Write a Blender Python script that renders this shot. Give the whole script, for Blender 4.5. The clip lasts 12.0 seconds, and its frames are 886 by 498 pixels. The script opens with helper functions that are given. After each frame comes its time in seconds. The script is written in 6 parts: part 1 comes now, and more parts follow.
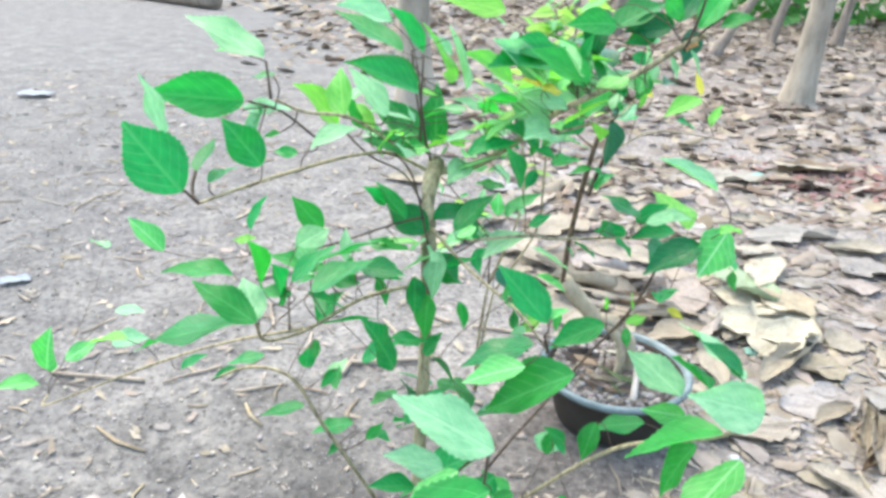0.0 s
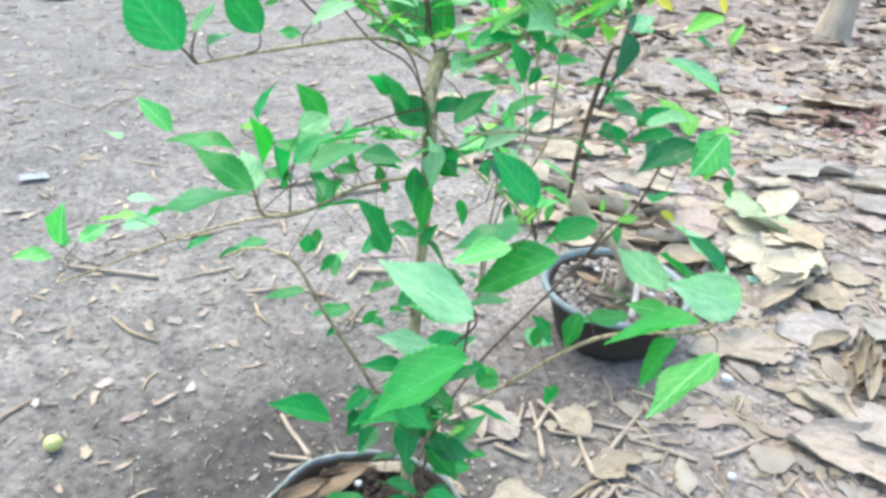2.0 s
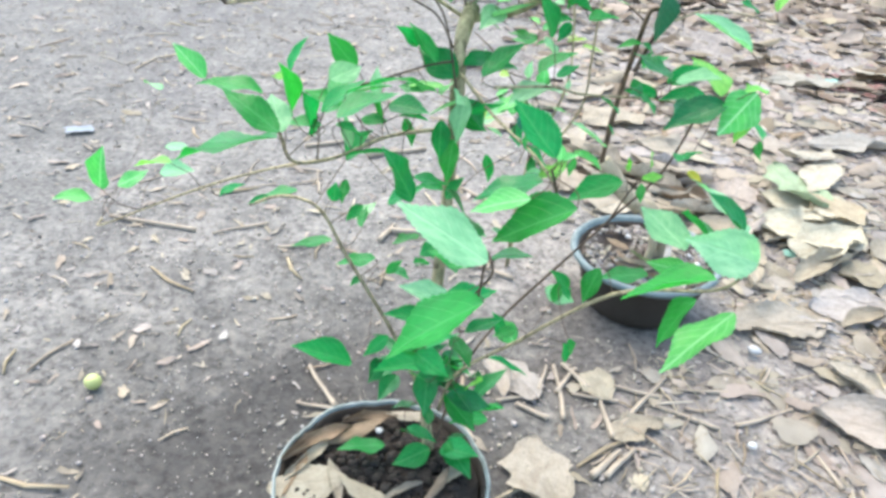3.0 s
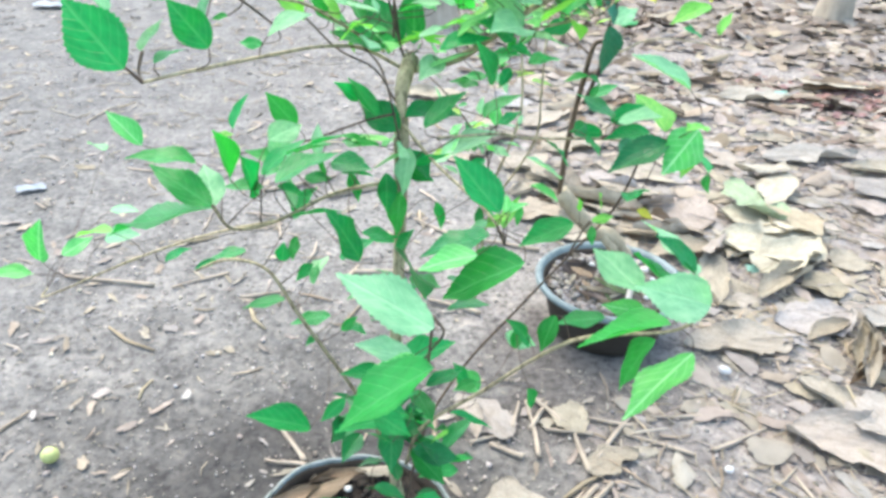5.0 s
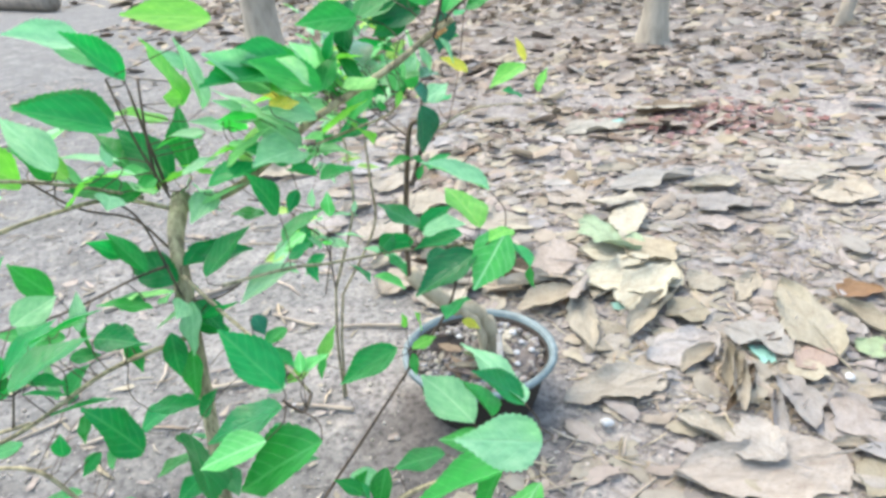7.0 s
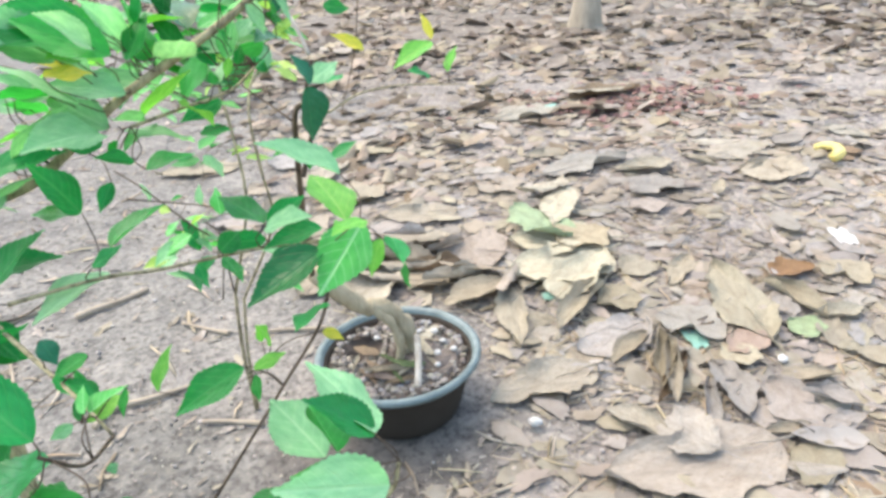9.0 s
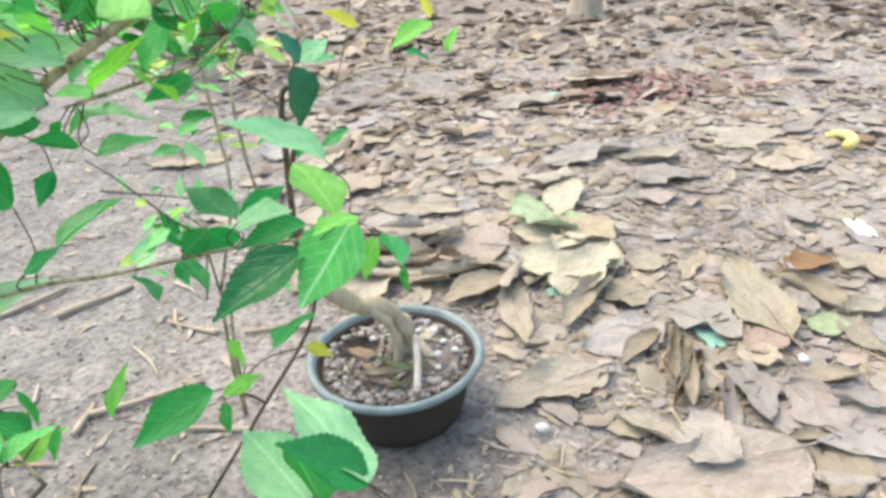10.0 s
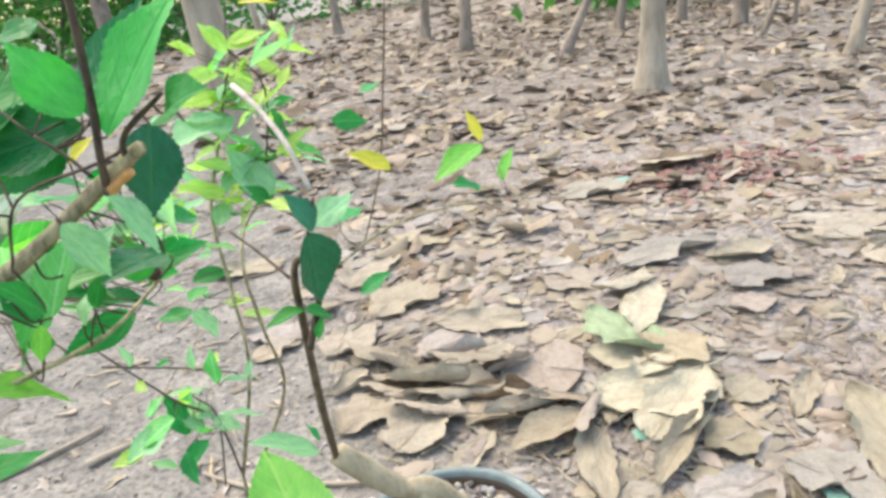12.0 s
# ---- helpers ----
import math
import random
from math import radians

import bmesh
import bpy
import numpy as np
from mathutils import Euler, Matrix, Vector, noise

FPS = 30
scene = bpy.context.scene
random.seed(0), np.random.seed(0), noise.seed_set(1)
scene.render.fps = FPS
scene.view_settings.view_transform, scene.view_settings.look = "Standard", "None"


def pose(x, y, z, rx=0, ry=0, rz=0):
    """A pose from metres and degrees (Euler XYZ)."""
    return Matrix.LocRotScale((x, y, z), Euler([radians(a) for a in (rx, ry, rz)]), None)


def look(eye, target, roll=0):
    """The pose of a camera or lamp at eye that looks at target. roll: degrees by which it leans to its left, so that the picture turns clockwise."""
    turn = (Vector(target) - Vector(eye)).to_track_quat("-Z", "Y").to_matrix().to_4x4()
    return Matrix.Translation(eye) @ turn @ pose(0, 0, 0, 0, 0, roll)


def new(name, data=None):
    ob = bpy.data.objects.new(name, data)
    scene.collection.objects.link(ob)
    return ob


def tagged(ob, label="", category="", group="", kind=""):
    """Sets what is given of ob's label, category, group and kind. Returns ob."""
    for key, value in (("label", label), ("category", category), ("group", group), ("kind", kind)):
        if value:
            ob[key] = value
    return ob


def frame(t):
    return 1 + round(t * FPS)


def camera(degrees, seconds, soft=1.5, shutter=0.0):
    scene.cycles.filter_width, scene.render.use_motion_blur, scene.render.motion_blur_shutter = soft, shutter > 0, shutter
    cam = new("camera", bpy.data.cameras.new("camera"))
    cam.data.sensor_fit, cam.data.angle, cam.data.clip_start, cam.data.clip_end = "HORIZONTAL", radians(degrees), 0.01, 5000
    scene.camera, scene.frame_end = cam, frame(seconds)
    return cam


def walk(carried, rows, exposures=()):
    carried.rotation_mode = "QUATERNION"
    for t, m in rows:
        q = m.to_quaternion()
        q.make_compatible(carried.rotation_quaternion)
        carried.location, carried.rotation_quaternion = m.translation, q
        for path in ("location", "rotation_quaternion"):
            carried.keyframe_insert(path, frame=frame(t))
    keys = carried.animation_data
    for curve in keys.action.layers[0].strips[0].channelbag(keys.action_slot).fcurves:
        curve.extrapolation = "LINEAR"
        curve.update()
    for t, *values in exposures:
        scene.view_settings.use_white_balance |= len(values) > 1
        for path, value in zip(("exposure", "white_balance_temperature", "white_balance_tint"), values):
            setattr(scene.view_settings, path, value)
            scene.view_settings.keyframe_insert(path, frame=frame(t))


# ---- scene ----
cam = camera(64.6, 12.0, soft=3.3)
PATH = [
    (0, (0.007, 0.004, 0.656), (0.001, 1.836, -0.147), 1.5),
    (0.5, (0.007, 0.001, 0.657), (0.001, 1.823, -0.168), 1.8),
    (1, (0.01, -0.005, 0.647), (-0.01, 1.788, -0.239), 2.7),
    (1.5, (0.015, -0.009, 0.64), (-0.016, 1.759, -0.295), 3.3),
    (2, (0.022, -0.018, 0.638), (-0.021, 1.723, -0.347), 3.6),
    (2.5, (0.027, -0.028, 0.628), (-0.075, 1.669, -0.425), 5.2),
    (2.7, (0.029, -0.03, 0.632), (-0.092, 1.656, -0.438), 4.9),
    (4.3, (0.049, -0.03, 0.63), (-0.074, 1.683, -0.394), 0.6),
    (4.5, (0.044, -0.018, 0.635), (-0.058, 1.691, -0.398), 1.6),
    (5, (0.046, -0.01, 0.644), (-0.022, 1.721, -0.356), 1.4),
    (5.5, (0.054, 0.008, 0.653), (0.051, 1.769, -0.296), -0.2),
    (6, (0.067, 0.03, 0.66), (0.185, 1.809, -0.247), -1.1),
    (6.5, (0.082, 0.043, 0.665), (0.247, 1.821, -0.236), -2.6),
    (7, (0.104, 0.061, 0.666), (0.351, 1.838, -0.218), -3.8),
    (7.5, (0.122, 0.078, 0.655), (0.412, 1.824, -0.276), -3.7),
    (9.3, (0.169, 0.136, 0.626), (0.55, 1.877, -0.282), -4.4),
    (9.5, (0.169, 0.154, 0.621), (0.546, 1.895, -0.289), -4.5),
    (10, (0.175, 0.169, 0.608), (0.556, 1.897, -0.324), -4.4),
    (10.5, (0.187, 0.189, 0.603), (0.54, 1.926, -0.323), -5.9),
    (11, (0.209, 0.214, 0.613), (0.585, 1.978, -0.253), -7.1),
    (11.5, (0.219, 0.269, 0.615), (0.648, 2.05, -0.188), -6.9),
    (12, (0.229, 0.323, 0.632), (0.453, 2.168, -0.107), -8.6),
]
walk(cam, [(t, look(eye, target, roll)) for t, eye, target, roll in PATH], exposures=[(0, 2.50, 6650, 4.5), (2.5, 2.46, 6600, 4), (4.5, 2.54, 6600, 4), (7, 2.37, 6650, 4), (9.5, 2.29, 7200, 6.5), (12, 2.23, 7500, 6.5)])

# ---- light ----
world = bpy.data.worlds.new("sky")
scene.world = world
world.use_nodes = True
wn, wl = world.node_tree.nodes, world.node_tree.links
sky = wn.new("ShaderNodeTexSky")
sky.sky_type, sky.sun_disc = "NISHITA", False
sky.sun_elevation, sky.sun_rotation = radians(62), radians(-35)
sky.air_density, sky.dust_density, sky.ozone_density = 1.0, 3.0, 1.0
wn["Background"].inputs["Strength"].default_value = 0.15
wl.new(sky.outputs[0], wn["Background"].inputs["Color"])
sun = new("sun", bpy.data.lights.new("sun", "SUN"))
sun.data.energy, sun.data.angle, sun.data.color = 0.5, radians(80), (1.0, 0.95, 0.88)
sun.matrix_world = look((-1.6, 2.3, 5.2), (0, 0, 0))


# ---- materials ----
def nodes_of(name):
    mat = bpy.data.materials.new(name)
    mat.use_nodes = True
    nt = mat.node_tree
    return mat, nt, nt.nodes["Principled BSDF"], nt.nodes["Material Output"]


def node(nt, kind, inputs=None, **props):
    n = nt.nodes.new(kind)
    for key, value in props.items():
        setattr(n, key, value)
    for key, value in (inputs or {}).items():
        if hasattr(value, "is_output"):
            nt.links.new(value, n.inputs[key])
        else:
            n.inputs[key].default_value = value
    return n


def noise_tex(nt, coord, scale, detail=6, rough=0.6):
    return node(nt, "ShaderNodeTexNoise", {"Vector": coord, "Scale": scale, "Detail": detail, "Roughness": rough}).outputs["Fac"]


def ramp(nt, fac, *stops):
    n = node(nt, "ShaderNodeValToRGB", {"Fac": fac})
    while len(n.color_ramp.elements) < len(stops):
        n.color_ramp.elements.new(0.5)
    for e, (at, c) in zip(n.color_ramp.elements, stops):
        e.position, e.color = at, (*c, 1)
    return n.outputs["Color"]


def mix(nt, fac, a, b, blend="MIX"):
    n = node(nt, "ShaderNodeMix", data_type="RGBA", blend_type=blend)
    for at, value in ((0, fac), (6, a), (7, b)):
        if hasattr(value, "is_output"):
            nt.links.new(value, n.inputs[at])
        else:
            n.inputs[at].default_value = value if at == 0 else (*value, 1)
    return n.outputs[2]


def calc(nt, op, a, b=0.0):
    n = node(nt, "ShaderNodeMath", operation=op)
    for at, value in ((0, a), (1, b)):
        if hasattr(value, "is_output"):
            nt.links.new(value, n.inputs[at])
        else:
            n.inputs[at].default_value = value
    return n.outputs[0]


def bump(nt, height, strength, distance):
    return node(nt, "ShaderNodeBump", {"Height": height, "Strength": strength, "Distance": distance}).outputs[0]


def place_of(nt, which="Object"):
    return node(nt, "ShaderNodeTexCoord").outputs[which]


def dirt_material():
    """Trodden grey-brown earth, browner under the litter, darker among the trees and to the left, moist stains with the
    pots' shade painted in, and fine grit.
    """
    mat, nt, b, out = nodes_of("dirt")
    p = place_of(nt)
    big, mid = noise_tex(nt, p, 1.6, 5), noise_tex(nt, p, 9, 8, 0.65)
    grit, fine = noise_tex(nt, p, 90, 6, 0.7), noise_tex(nt, p, 320, 3)
    grey = ramp(nt, mid, (0.3, (0.108, 0.102, 0.093)), (0.5, (0.157, 0.149, 0.137)), (0.72, (0.228, 0.214, 0.193)))
    brown = ramp(nt, mid, (0.3, (0.16, 0.138, 0.125)), (0.5, (0.225, 0.199, 0.180)), (0.75, (0.28, 0.252, 0.226)))
    patch = noise_tex(nt, node(nt, "ShaderNodeMapping", {"Vector": p, "Location": (3.1, 1.7, 0)}).outputs[0], 3.2, 4)
    brown = mix(nt, ramp(nt, patch, (0.52, (0, 0, 0)), (0.64, (0.8, 0.8, 0.8))), brown, (0.18, 0.162, 0.162))
    mush = noise_tex(nt, node(nt, "ShaderNodeMapping", {"Vector": p, "Location": (1.3, 4.2, 0)}).outputs[0], 24, 5, 0.6)
    brown = mix(nt, ramp(nt, mush, (0.50, (0, 0, 0)), (0.60, (0.7, 0.7, 0.7))), brown, (0.265, 0.24, 0.208))
    axes = node(nt, "ShaderNodeSeparateXYZ", {"Vector": p}).outputs
    x = axes[0]
    # A darker, mottled brown takes over with growing y.
    deep = calc(nt, "ADD", axes[1], calc(nt, "MULTIPLY", calc(nt, "SUBTRACT", patch, 0.5), 2.5))
    far_earth = ramp(nt, noise_tex(nt, p, 13, 5, 0.7), (0.4, (0.085, 0.068, 0.055)), (0.6, (0.19, 0.163, 0.135)))
    brown = mix(nt, ramp(nt, calc(nt, "MULTIPLY", deep, 0.2), (0.42, (0, 0, 0)), (0.66, (0.85, 0.85, 0.85))), brown, far_earth)
    side = calc(nt, "ADD", calc(nt, "MULTIPLY", x, 0.7), calc(nt, "MULTIPLY", calc(nt, "SUBTRACT", big, 0.5), 1.6))
    earth = mix(nt, ramp(nt, side, (0.0, (0, 0, 0)), (0.38, (1, 1, 1))), grey, brown)
    earth = mix(nt, ramp(nt, big, (0.55, (0, 0, 0)), (0.72, (0.55, 0.55, 0.55))), earth, (0.15, 0.14, 0.14))
    # Moist earth round the shrub's pot, with the pot's contact shade painted in.
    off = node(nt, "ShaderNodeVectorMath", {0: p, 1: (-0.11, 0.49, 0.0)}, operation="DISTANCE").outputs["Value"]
    damp_shade = calc(nt, "ADD", off, calc(nt, "MULTIPLY", calc(nt, "SUBTRACT", mid, 0.5), 0.35))
    earth = mix(nt, ramp(nt, damp_shade, (0.17, (0.9, 0.9, 0.9)), (0.30, (0.4, 0.4, 0.4)), (0.52, (0, 0, 0))), earth, (0.034, 0.031, 0.028))
    # The bowl's ring: moist earth plus shade below its edge, put into the colour.
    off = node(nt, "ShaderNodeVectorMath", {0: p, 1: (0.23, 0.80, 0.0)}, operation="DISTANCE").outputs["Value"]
    damp_shade = calc(nt, "ADD", off, calc(nt, "MULTIPLY", calc(nt, "SUBTRACT", mid, 0.5), 0.3))
    earth = mix(nt, ramp(nt, damp_shade, (0.10, (0.7, 0.7, 0.7)), (0.19, (0, 0, 0))), earth, (0.075, 0.064, 0.055))
    # Earth turns darker and slightly bluer towards -x.
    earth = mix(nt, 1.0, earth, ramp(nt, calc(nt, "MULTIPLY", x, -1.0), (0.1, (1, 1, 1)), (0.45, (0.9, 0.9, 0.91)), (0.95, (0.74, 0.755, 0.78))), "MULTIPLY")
    speck = ramp(nt, grit, (0.36, (0.42, 0.40, 0.38)), (0.5, (1, 1, 1)), (0.66, (1.34, 1.31, 1.25)))
    lump = ramp(nt, noise_tex(nt, p, 38, 5, 0.75), (0.36, (0.76, 0.75, 0.74)), (0.5, (1, 1, 1)), (0.66, (1.22, 1.2, 1.16)))
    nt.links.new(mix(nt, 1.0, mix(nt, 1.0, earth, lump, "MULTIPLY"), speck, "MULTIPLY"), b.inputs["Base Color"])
    b.inputs["Roughness"].default_value = 0.95
    height = calc(nt, "ADD", calc(nt, "MULTIPLY", grit, 0.7), calc(nt, "MULTIPLY", fine, 0.3))
    nt.links.new(bump(nt, height, 0.8, 0.006), b.inputs["Normal"])
    return mat


def dry_material(name, low, mid_c, high, island=True, thin=0.0):
    """Dry leaves and chips: the tone varies from piece to piece, with veins and blotches."""
    mat, nt, b, out = nodes_of(name)
    p = place_of(nt)
    one = node(nt, "ShaderNodeNewGeometry").outputs["Random Per Island"] if island else node(nt, "ShaderNodeObjectInfo").outputs["Random"]
    tone = ramp(nt, one, (0.0, low), (0.35, mid_c), (0.8, high), (1.0, tuple(min(0.75, c * 1.08) for c in high)))
    if not island:
        s = node(nt, "ShaderNodeSeparateXYZ", {"Vector": node(nt, "ShaderNodeUVMap").outputs[0]})
        across = calc(nt, "ABSOLUTE", calc(nt, "SUBTRACT", s.outputs[0], 0.5))
        side = calc(nt, "FRACT", calc(nt, "SUBTRACT", calc(nt, "MULTIPLY", s.outputs[1], 8.0), calc(nt, "MULTIPLY", across, 5.0)))
        side = calc(nt, "ABSOLUTE", calc(nt, "SUBTRACT", side, 0.5))
        veins = calc(nt, "MAXIMUM", ramp(nt, side, (0.0, (1, 1, 1)), (0.10, (0, 0, 0))), ramp(nt, across, (0.015, (1, 1, 1)), (0.04, (0, 0, 0))))
        tone = mix(nt, calc(nt, "MULTIPLY", veins, 0.25), tone, tuple(c * 0.72 for c in low))
        fine = noise_tex(nt, p, 26, 5, 0.7)
        tone = mix(nt, 1.0, tone, ramp(nt, fine, (0.32, (0.80, 0.77, 0.74)), (0.5, (1, 1, 1)), (0.72, (1.05, 1.05, 1.04))), "MULTIPLY")
    blot = noise_tex(nt, p, 28 if island else 4, 6, 0.65)
    tone = mix(nt, 1.0, tone, ramp(nt, blot, (0.3, (0.74, 0.71, 0.68)), (0.55, (1, 1, 1)), (0.8, (1.06, 1.05, 1.04))), "MULTIPLY")
    tint = calc(nt, "FRACT", calc(nt, "MULTIPLY", one, 13.7))
    tone = mix(nt, 1.0 if island else 0.4, tone, ramp(nt, tint, (0.0, (1.07, 0.97, 0.95)), (0.33, (1.04, 1.01, 0.86)), (0.66, (0.96, 0.98, 1.06)), (1.0, (1.07, 0.97, 0.95))), "MULTIPLY")
    if island:
        wide = noise_tex(nt, p, 2.6, 4)
        tone = mix(nt, 1.0, tone, ramp(nt, wide, (0.36, (0.80, 0.78, 0.77)), (0.5, (1, 1, 1)), (0.66, (1.10, 1.09, 1.07))), "MULTIPLY")
    nt.links.new(tone, b.inputs["Base Color"])
    b.inputs["Roughness"].default_value = 0.8
    b.inputs["Specular IOR Level"].default_value = 0.25
    nt.links.new(bump(nt, noise_tex(nt, p, 70 if island else 14, 6, 0.65), 0.5, 0.004 if island else 0.022), b.inputs["Normal"])
    if thin:
        t = node(nt, "ShaderNodeBsdfTranslucent", {"Color": tone})
        nt.links.new(node(nt, "ShaderNodeMixShader", {0: thin, 1: b.outputs[0], 2: t.outputs[0]}).outputs[0], out.inputs[0])
    return mat


def leaf_material(name, dark, light, vein, sheen=0.5, thin=0.3, drift=0.15, strong=0.35):
    """A living leaf: pale midrib and side veins, tone from leaf to leaf, some light through the blade."""
    mat, nt, b, out = nodes_of(name)
    uv = node(nt, "ShaderNodeUVMap").outputs[0]
    s = node(nt, "ShaderNodeSeparateXYZ", {"Vector": uv})
    across = calc(nt, "ABSOLUTE", calc(nt, "SUBTRACT", s.outputs[0], 0.5))
    along = s.outputs[1]
    side = calc(nt, "FRACT", calc(nt, "SUBTRACT", calc(nt, "MULTIPLY", along, 6.5), calc(nt, "ADD", calc(nt, "MULTIPLY", across, 3.0), calc(nt, "MULTIPLY", calc(nt, "MULTIPLY", across, across), 5.0))))
    side = calc(nt, "ABSOLUTE", calc(nt, "SUBTRACT", side, 0.5))
    veins = calc(nt, "MAXIMUM", ramp(nt, side, (0.0, (0.7, 0.7, 0.7)), (0.08, (0, 0, 0))), ramp(nt, across, (0.014, (1, 1, 1)), (0.04, (0, 0, 0))))
    one = node(nt, "ShaderNodeObjectInfo").outputs["Random"]
    p = place_of(nt)
    blot = noise_tex(nt, p, 7, 4)
    tone = mix(nt, calc(nt, "ADD", calc(nt, "MULTIPLY", one, 0.6), calc(nt, "MULTIPLY", blot, 0.4)), dark, light)
    hue = calc(nt, "FRACT", calc(nt, "MULTIPLY", one, 7.13))
    tone = mix(nt, drift, tone, ramp(nt, hue, (0.0, (1.8, 1.0, 0.65)), (0.5, (1.0, 1.0, 1.0)), (1.0, (0.7, 1.0, 1.2))), "MULTIPLY")
    mottle = noise_tex(nt, node(nt, "ShaderNodeMapping", {"Vector": p, "Scale": (3.0, 2.2, 1.0)}).outputs[0], 2.2, 5, 0.6)
    tone = mix(nt, 1.0, tone, ramp(nt, mottle, (0.3, (0.72, 0.80, 0.78)), (0.5, (1, 1, 1)), (0.7, (1.35, 1.14, 1.2))), "MULTIPLY")
    tone = mix(nt, 1.0, tone, ramp(nt, across, (0.05, (1.06, 1.06, 1.06)), (0.5, (0.86, 0.88, 0.88))), "MULTIPLY")
    tone = mix(nt, calc(nt, "MULTIPLY", veins, strong), tone, vein)
    nt.links.new(tone, b.inputs["Base Color"])
    b.inputs["Roughness"].default_value = sheen
    b.inputs["Specular IOR Level"].default_value = 0.35
    swell = calc(nt, "SUBTRACT", noise_tex(nt, p, 5, 3), calc(nt, "MULTIPLY", veins, 0.6))
    nt.links.new(bump(nt, swell, 0.4, 0.0025), b.inputs["Normal"])
    t = node(nt, "ShaderNodeBsdfTranslucent", {"Color": mix(nt, 1.0, tone, (1.0, 1.4, 0.8), "MULTIPLY")})
    m = node(nt, "ShaderNodeMixShader", {0: thin, 1: b.outputs[0], 2: t.outputs[0]})
    nt.links.new(m.outputs[0], out.inputs[0])
    return mat


def bark_material(name, dark, light, scale=60):
    mat, nt, b, out = nodes_of(name)
    p = place_of(nt)
    stretched = node(nt, "ShaderNodeMapping", {"Vector": p, "Scale": (1, 1, 0.3)}).outputs[0]
    n1, n2 = noise_tex(nt, stretched, scale, 6, 0.7), noise_tex(nt, p, scale / 8, 4)
    tone = ramp(nt, n1, (0.36, dark), (0.5, tuple(0.4 * a + 0.6 * b for a, b in zip(dark, light))), (0.64, light))
    tone = mix(nt, 1.0, tone, ramp(nt, n2, (0.3, (0.7, 0.7, 0.7)), (0.7, (1.2, 1.2, 1.2))), "MULTIPLY")
    nt.links.new(tone, b.inputs["Base Color"])
    b.inputs["Roughness"].default_value = 0.85
    nt.links.new(bump(nt, n1, 0.7, 0.15 / scale), b.inputs["Normal"])
    return mat


def plain_material(name, colour, rough, wear=0.25, scale=25, gloss=0.5):
    mat, nt, b, out = nodes_of(name)
    p = place_of(nt)
    n1 = noise_tex(nt, p, scale, 6, 0.65)
    dusty = tuple(min(0.8, c * (1 + wear) + 0.12 * wear) for c in colour)
    nt.links.new(mix(nt, ramp(nt, n1, (0.35, (0, 0, 0)), (0.7, (1, 1, 1))), colour, dusty), b.inputs["Base Color"])
    b.inputs["Roughness"].default_value = rough
    b.inputs["Specular IOR Level"].default_value = gloss
    nt.links.new(bump(nt, noise_tex(nt, p, scale * 4, 4), 0.25, 0.002), b.inputs["Normal"])
    return mat


DIRT = dirt_material()
LITTER = dry_material("dry_litter", (0.24, 0.213, 0.181), (0.292, 0.264, 0.226), (0.33, 0.304, 0.263), thin=0.2)
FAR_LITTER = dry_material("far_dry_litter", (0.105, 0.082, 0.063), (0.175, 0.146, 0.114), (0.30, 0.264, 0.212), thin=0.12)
def tinted(name, r, g, b):
    """One tone of dry leaf, a little darker or lighter from leaf to leaf."""
    return dry_material(name, (r * 0.88, g * 0.86, b * 0.83), (r, g, b), (r * 1.02, g * 1.04, b * 1.07), False, 0.12)


DRY_TONES = {"tan": tinted("tan_dry_leaf", 0.336, 0.294, 0.226), "pink": tinted("pinkish_dry_leaf", 0.338, 0.297, 0.256),
             "grey": tinted("grey_dry_leaf", 0.305, 0.282, 0.252), "olive": tinted("olive_dry_leaf", 0.318, 0.286, 0.222),
             "brown": tinted("brown_dry_leaf", 0.237, 0.174, 0.114), "cream": tinted("pale_dry_leaf", 0.405, 0.368, 0.282),
             "yellow": tinted("yellowish_dry_leaf", 0.385, 0.34, 0.245), "rust": tinted("rust_dry_leaf", 0.228, 0.131, 0.063),
             "terra": tinted("reddish_dry_leaf", 0.33, 0.252, 0.205), "faded": tinted("faded_green_leaf", 0.301, 0.378, 0.228), "beige": tinted("beige_dry_leaf", 0.355, 0.318, 0.276), "wilted": tinted("wilted_green_leaf", 0.10, 0.14, 0.06)}
STRAW = dry_material("straw", (0.22, 0.18, 0.125), (0.30, 0.255, 0.185), (0.37, 0.325, 0.25))
STONE = dry_material("pebble_stone", (0.13, 0.122, 0.108), (0.23, 0.215, 0.19), (0.38, 0.36, 0.325))
GRAVEL = dry_material("grey_gravel", (0.085, 0.077, 0.068), (0.175, 0.163, 0.147), (0.30, 0.285, 0.262))
BOWL_SOIL = dry_material("bowl_soil", (0.035, 0.029, 0.024), (0.07, 0.06, 0.05), (0.115, 0.102, 0.088))
WHITE = plain_material("white_stone", (0.38, 0.37, 0.35), 0.7, 0.1)
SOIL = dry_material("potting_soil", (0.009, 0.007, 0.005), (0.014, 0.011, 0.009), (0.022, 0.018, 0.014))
GREEN = leaf_material("leaf_green", (0.006, 0.145, 0.032), (0.018, 0.31, 0.066), (0.16, 0.46, 0.18), drift=1.0, thin=0.42, sheen=0.42, strong=0.26)
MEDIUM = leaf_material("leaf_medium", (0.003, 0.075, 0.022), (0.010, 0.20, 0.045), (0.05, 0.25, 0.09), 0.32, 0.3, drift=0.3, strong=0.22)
GOLD = leaf_material("leaf_yellow", (0.50, 0.42, 0.04), (0.60, 0.52, 0.07), (0.62, 0.55, 0.15))
